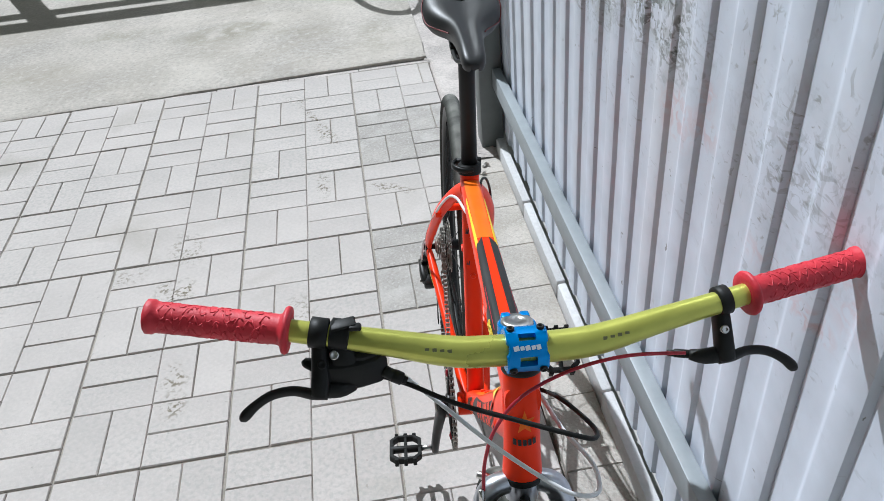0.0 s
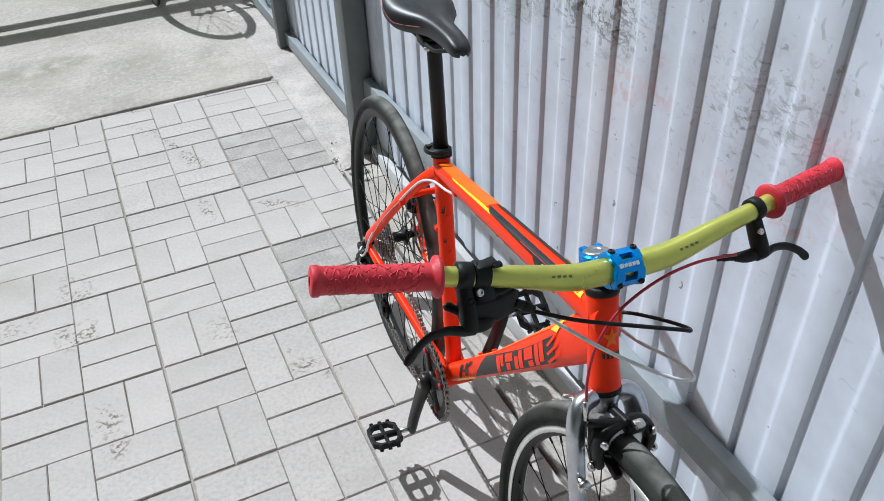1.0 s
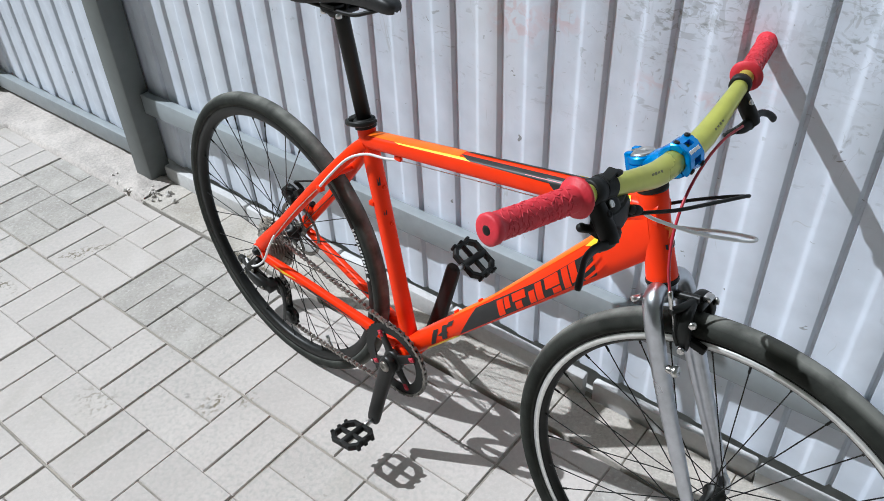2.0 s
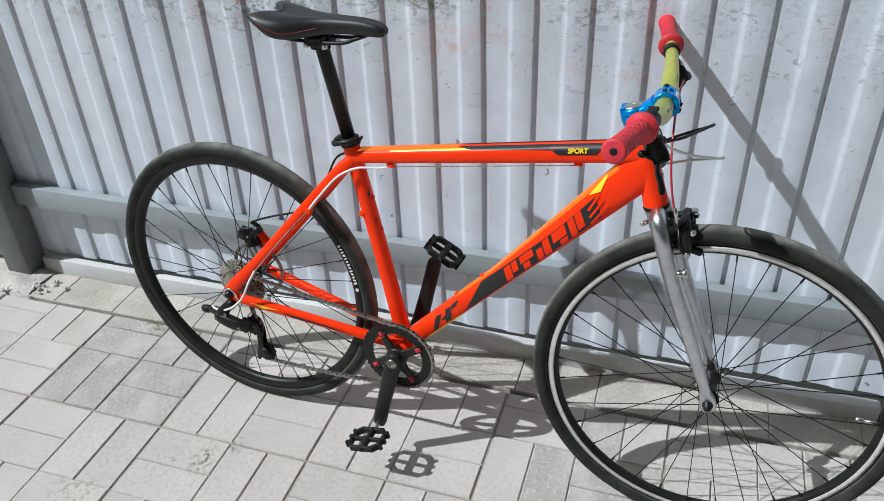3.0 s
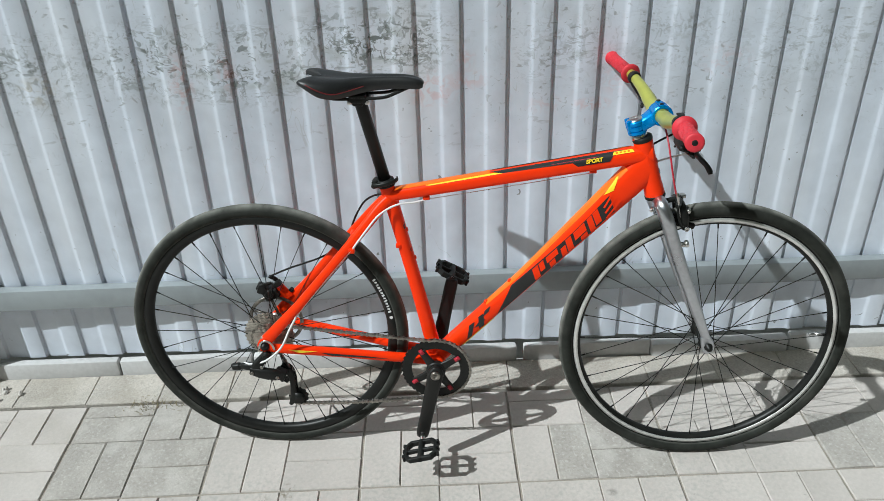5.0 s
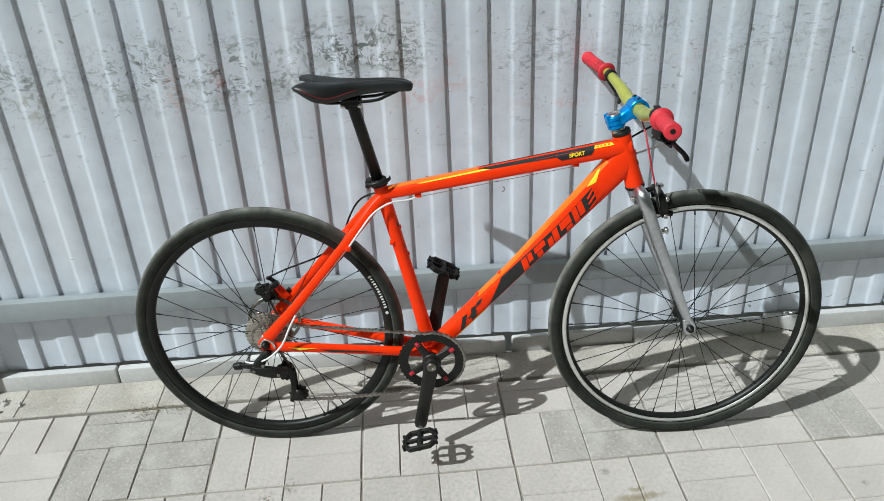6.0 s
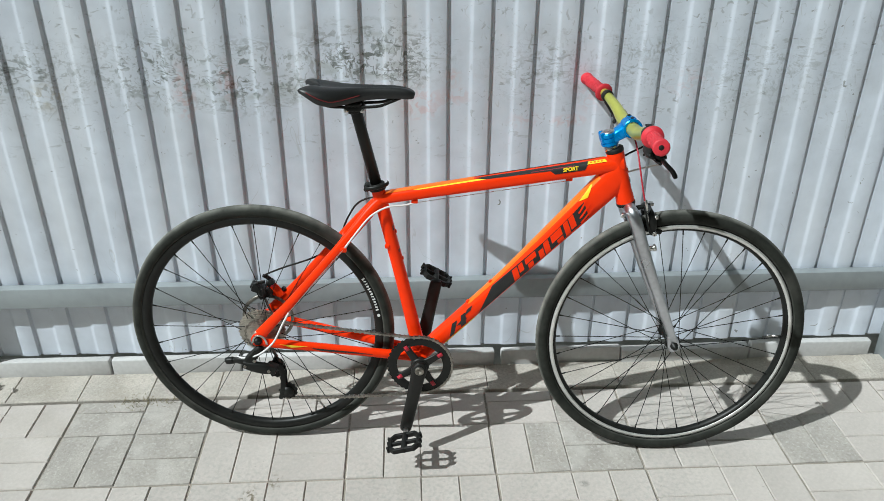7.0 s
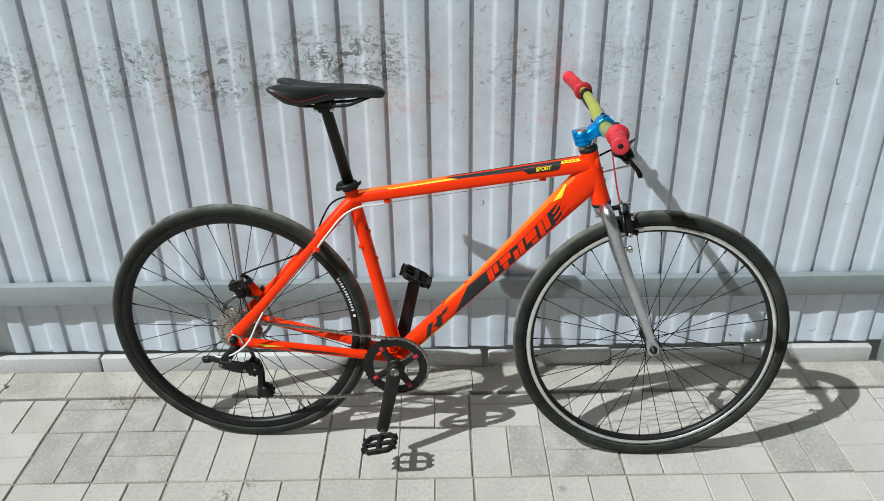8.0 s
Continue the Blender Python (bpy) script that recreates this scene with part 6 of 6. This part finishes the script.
# ---- far end of the yard ----
def make_parked_bicycle():
    bike = new("parked_bicycle")
    make_wheel(bike, "rear_wheel", REAR, False, 1.0)
    make_wheel(bike, "front_wheel", FRONT, False, 2.0)
    bm = bmesh.new()
    for a, b, r in (((0.413, 0, 0.28), (0.31, 0, 0.76), 0.016), ((0.31, 0, 0.74), (0.87, 0, 0.80), 0.017), ((0.413, 0, 0.28), (0.89, 0, 0.74), 0.02), ((0.86, 0, 0.84), (0.915, 0, 0.70), 0.021)):
        add_rod(bm, a, b, r, 16)
    for s in (-1, 1):
        add_rod(bm, (0.0, s * 0.064, 0.345), (0.30, s * 0.03, 0.70), 0.009, 12)
        add_rod(bm, (0.0, s * 0.064, 0.345), (0.40, s * 0.03, 0.28), 0.010, 12)
    part("frame", bm, DARK_PAINT, bike, "dark painted frame")
    bm = bmesh.new()
    for s in (-1, 1):
        add_sweep(bm, [(0.92, s * 0.012, 0.69, 0.016, 0.016), (0.94, s * 0.048, 0.65, 0.015, 0.015), (1.06, s * 0.052, 0.345, 0.010, 0.010)], 14, 5)
    add_rod(bm, (0.86, 0, 0.84), (0.845, 0, 0.95), 0.014, 14)
    part("fork", bm, DARK_PAINT, bike)
    bm = bmesh.new()
    add_sweep(bm, [(0.87, -0.30, 0.98, 0.014, 0.014), (0.89, -0.1, 0.96, 0.013, 0.013), (0.89, 0.1, 0.96, 0.013, 0.013), (0.87, 0.30, 0.98, 0.014, 0.014)], 14, 5, side=(1, 0, 0))
    part("handlebar", bm, BLACK, bike)
    bm = bmesh.new()
    add_rod(bm, (0.31, 0, 0.74), (0.27, 0, 0.93), 0.014, 14)
    part("seat_post", bm, BLACK, bike)
    bm = bmesh.new()
    add_sweep(bm, [(0.14, 0, 0.95, 0.05, 0.012), (0.19, 0, 0.955, 0.07, 0.02), (0.27, 0, 0.955, 0.035, 0.018), (0.38, 0, 0.955, 0.018, 0.014), (0.40, 0, 0.95, 0.01, 0.008)], 18, 5)
    part("saddle", bm, SADDLE, bike)
    bm = bmesh.new()
    toothed(bm, BB, -0.045, 0.075, 38, 0.003, 0.004, 0.05)
    for s in (-1, 1):
        add_rod(bm, BB + Vector((0, s * 0.07, 0)), BB + Vector((s * 0.16, s * 0.075, 0.03 * s)), 0.010, 10)
        add_box(bm, BB + Vector((s * 0.16, s * 0.13, 0.03 * s)), (0.09, 0.09, 0.018), 0.004)
    part("crankset", bm, CRANK, bike)
    bike.matrix_world = Matrix.Translation((0.085, 4.765, 0.02)) @ Matrix.Rotation(radians(80), 4, "Z") @ Matrix.Rotation(radians(9), 4, "X")
    return tagged(bike, "dark bicycle parked on the slab with thin black tyres", "bicycle")


def make_barrier():
    barrier = new("metal_barrier")
    for z, r in ((1.09, 0.040), (1.32, 0.062)):
        bm = bmesh.new()
        add_rod(bm, (-4.2, 5.70, z), (0.05, 5.70, z), r, 18, 0.004)
        part("bar", bm, POST, barrier)
    for x in (-4.1, -2.08):
        bm = bmesh.new()
        add_box(bm, (x, 5.70, 0.62), (0.11, 0.11, 1.34), 0.006)
        part("post", bm, POST, barrier)
    return tagged(barrier, "grey steel barrier with two round bars on square posts", "barrier")


make_parked_bicycle()
make_barrier()

rubble = bmesh.new()
nx, ny = 14, 130
grid = []
for j in range(ny + 1):
    row = []
    for i in range(nx + 1):
        y = 2.60 + 2.3 * j / ny
        x = (0.403 if y < 3.49 else 0.375) + (0.165 if y < 3.49 else 0.193) * i / nx
        edge = min(1.0, j / 4, (ny - j) / 4)
        near_post = max(0.0, 1 - math.hypot((x - 0.46) * 1.3, y - 2.68) / 0.15)
        z = (0.002 if i else -0.02) + edge * (0.003 + (0.009 if y < 2.86 else 0.003) * noise.fractal(Vector((x * 16, y * 16, 3)), 1.0, 2.0, 4) + 0.004 * noise.noise(Vector((x * 70, y * 70, 1)))) + 0.018 * near_post
        row.append(rubble.verts.new((x, y, z)))
    grid.append(row)
for a, b in zip(grid, grid[1:]):
    for i in range(nx):
        rubble.faces.new((a[i], a[i + 1], b[i + 1], b[i]))
tagged(link_mesh("broken_concrete", rubble, SANDY, smooth=50), "crumbled sandy concrete beside the fence post", "ground", kind="structure")

pebbles = bmesh.new()
rng = random.Random(3)
for i in range(150):
    heap = i % 4 != 3
    c = Vector((rng.gauss(0.445, 0.020), rng.gauss(2.665, 0.055), 0.008)) if heap else Vector((rng.uniform(0.41, 0.53), rng.uniform(1.6, 4.2), 0.001))
    r = rng.uniform(0.002, 0.0085) * (1.3 if i % 9 == 0 else 1.0) if heap else rng.uniform(0.0008, 0.0022)
    m = Matrix.Translation(c + Vector((0, 0, 0.010 if c.y > 2.62 and not heap else 0))) @ Euler((rng.random() * 3, rng.random() * 3, rng.random() * 3)).to_matrix().to_4x4() @ Matrix.Diagonal((r * rng.uniform(0.8, 1.7), r, r * 0.6, 1))
    bmesh.ops.create_icosphere(pebbles, subdivisions=1, radius=1.0, matrix=m)
tagged(link_mesh("pebbles", pebbles, DEBRIS, smooth=0), "small grey pebbles and crumbs by the fence foot", "pebbles", kind="stuff")

weeds = bmesh.new()
for cx, cy, count, spread in ((0.395, 2.10, 110, 0.030), (0.402, 2.03, 50, 0.030)):
    for i in range(count):
        p = Vector((rng.gauss(cx, spread * 0.6), rng.gauss(cy, spread), 0.0))
        a = rng.uniform(0, 6.28)
        d = Vector((math.cos(a), math.sin(a), rng.uniform(0.2, 0.9))) * rng.uniform(0.006, 0.018)
        w = Vector((-math.sin(a), math.cos(a), 0)) * 0.0008
        vs = [weeds.verts.new(q) for q in (p - w, p + w, p + d * 0.6 + w * 0.8, p + d, p + d * 0.6 - w * 0.8)]
        weeds.faces.new(vs)
tagged(link_mesh("dry_weeds", weeds, WEED, smooth=0), "dry brown weed tufts in the paving joint", "weeds", kind="stuff")


# ---- pavers, strip stones: pieces of the paving ----
def stone_mesh(lx, ly, seed, top=0.0, bevel=0.0028, gap=0.0009, wob=0.0):
    """A low block centred on x and y with chamfered upper edges."""
    rng = random.Random(seed)
    hx, hy = lx / 2 - gap, ly / 2 - gap
    v, f = [], []
    for z, inset in ((-0.045, 0.0), (top - bevel, 0.0), (top, bevel * 0.7)):
        for sx, sy in ((-1, -1), (1, -1), (1, 1), (-1, 1)):
            v.append((sx * (hx - inset) + rng.uniform(-wob, wob), sy * (hy - inset) + rng.uniform(-wob, wob), z))
    for a in (0, 4):
        for i in range(4):
            j = (i + 1) % 4
            f.append((a + i, a + j, a + 4 + j, a + 4 + i))
    f.append((8, 9, 10, 11))
    return v, f


def stone_object(name, mesh, parent, x, y, z, mat=None):
    ob = new(name, mesh)
    ob.parent = parent
    ob.location = (x, y, z)
    return ob


def as_mesh(name, v, f, mat):
    me = bpy.data.meshes.new(name)
    me.from_pydata(v, [], f)
    me.materials.append(mat)
    return me


long_x = [as_mesh("paver", *stone_mesh(0.1972, 0.0990, s, wob=0.0006), PAVER) for s in (1, 2)]
long_y = [as_mesh("paver", *stone_mesh(0.0990, 0.1972, s, wob=0.0006), PAVER) for s in (3, 4)]
EDGE_X = 0.400
# stretches of pavers whose skin has worn off: centre, half size
WORN_AT = ((0.25, 2.08, 0.20, 0.195), (0.22, 0.86, 0.14, 0.10), (0.135, 0.17, 0.08, 0.08), (0.25, 2.88, 0.195, 0.195))
rest_v, rest_f = [], []
rng = random.Random(21)
odd = 0
for i in range(-8, 2):
    for j in range(-9, 6):
        bx, by = 0.053 + 0.4 * (i - 1) + 0.4, 1.48 + 0.4 * j
        x_lo, y_lo = bx - 0.4, by
        for qx in (0, 1):
            for qy in (0, 1):
                along_x = (qx == 0) == (qy == 1)
                for h in (0, 1):
                    if along_x:
                        cx, cy, lx, ly = x_lo + 0.2 * qx + 0.1, y_lo + 0.2 * qy + 0.05 + 0.1 * h, 0.1972, 0.0990
                    else:
                        cx, cy, lx, ly = x_lo + 0.2 * qx + 0.05 + 0.1 * h, y_lo + 0.2 * qy + 0.1, 0.0990, 0.1972
                    # wider joints on the slab grid
                    cx += 0.0011 if qx == 0 else -0.0011
                    cy += 0.0011 if qy == 0 else -0.0011
                    z = rng.uniform(-0.0012, 0.0010)
                    if cy - ly / 2 > 3.47 or cx - lx / 2 > EDGE_X - 0.02 or cx < -2.95 or cy < -1.88:
                        continue
                    cut = cx + lx / 2 > EDGE_X or cy + ly / 2 > 3.485
                    if cut:
                        x1, y1 = min(cx + lx / 2, EDGE_X), min(cy + ly / 2, 3.485)
                        x0, y0 = cx - lx / 2, cy - ly / 2
                        cx, cy, lx, ly = (x0 + x1) / 2, (y0 + y1) / 2, x1 - x0, y1 - y0
                    near = cx > -0.75 and -0.15 < cy < 3.5
                    if near:
                        if cut:
                            odd += 1
                            me = as_mesh("paver", *stone_mesh(lx, ly, odd), PAVER)
                        else:
                            me = rng.choice(long_x if along_x else long_y)
                        worn = any(abs(cx - wx) < rx and abs(cy - wy) < ry for wx, wy, rx, ry in WORN_AT)
                        if worn:
                            me = as_mesh("paver", *stone_mesh(lx, ly, 5, wob=0.001), WORN)
                        stone_object("paver", me, pavement, cx, cy, z)
                    else:
                        v, f = stone_mesh(lx, ly, 7)
                        n0 = len(rest_v)
                        rest_v += [(a + cx, b + cy, c + z) for a, b, c in v]
                        rest_f += [tuple(q + n0 for q in face) for face in f]
rest = new("pavers", as_mesh("pavers", rest_v, rest_f, PAVER))
rest.parent = pavement
tagged(rest, "pale concrete pavers farther off", kind="stuff")

mortar = bmesh.new()
for i in range(11):
    x0 = 0.40 - 0.31 * i
    add_box(mortar, (x0 - 0.154, 3.494 - 0.0068 * (i - 1), -0.022), (0.309, 0.030, 0.038 + 0.002 * (i % 3)), 0.003, None, 1)
tagged(link_mesh("mortar_edge", mortar, SANDY, smooth=0), "pale crumbly mortar between pavers and slab", "mortar", kind="structure")

strip_bed = bmesh.new()
add_box(strip_bed, (0.486, 1.0, -0.041), (0.162, 5.8, 0.044))
strip = tagged(link_mesh("border_strip", strip_bed, JOINT, smooth=0), "sandy worn concrete border strip along the fence", "border", kind="structure")
y = -1.8
k = 0
while y < 2.62:
    l = 0.205 + 0.006 * random.Random(k).uniform(-1, 1)
    v, f = stone_mesh(0.128, l, 40 + k, bevel=0.003, gap=0.0004, wob=0.0008)
    stone_object("border_stone", as_mesh("border_stone", v, f, STRIP), strip, 0.472, y + l / 2, random.Random(k + 5).uniform(-0.0008, 0.0008) + 0.003)
    y += l
    k += 1
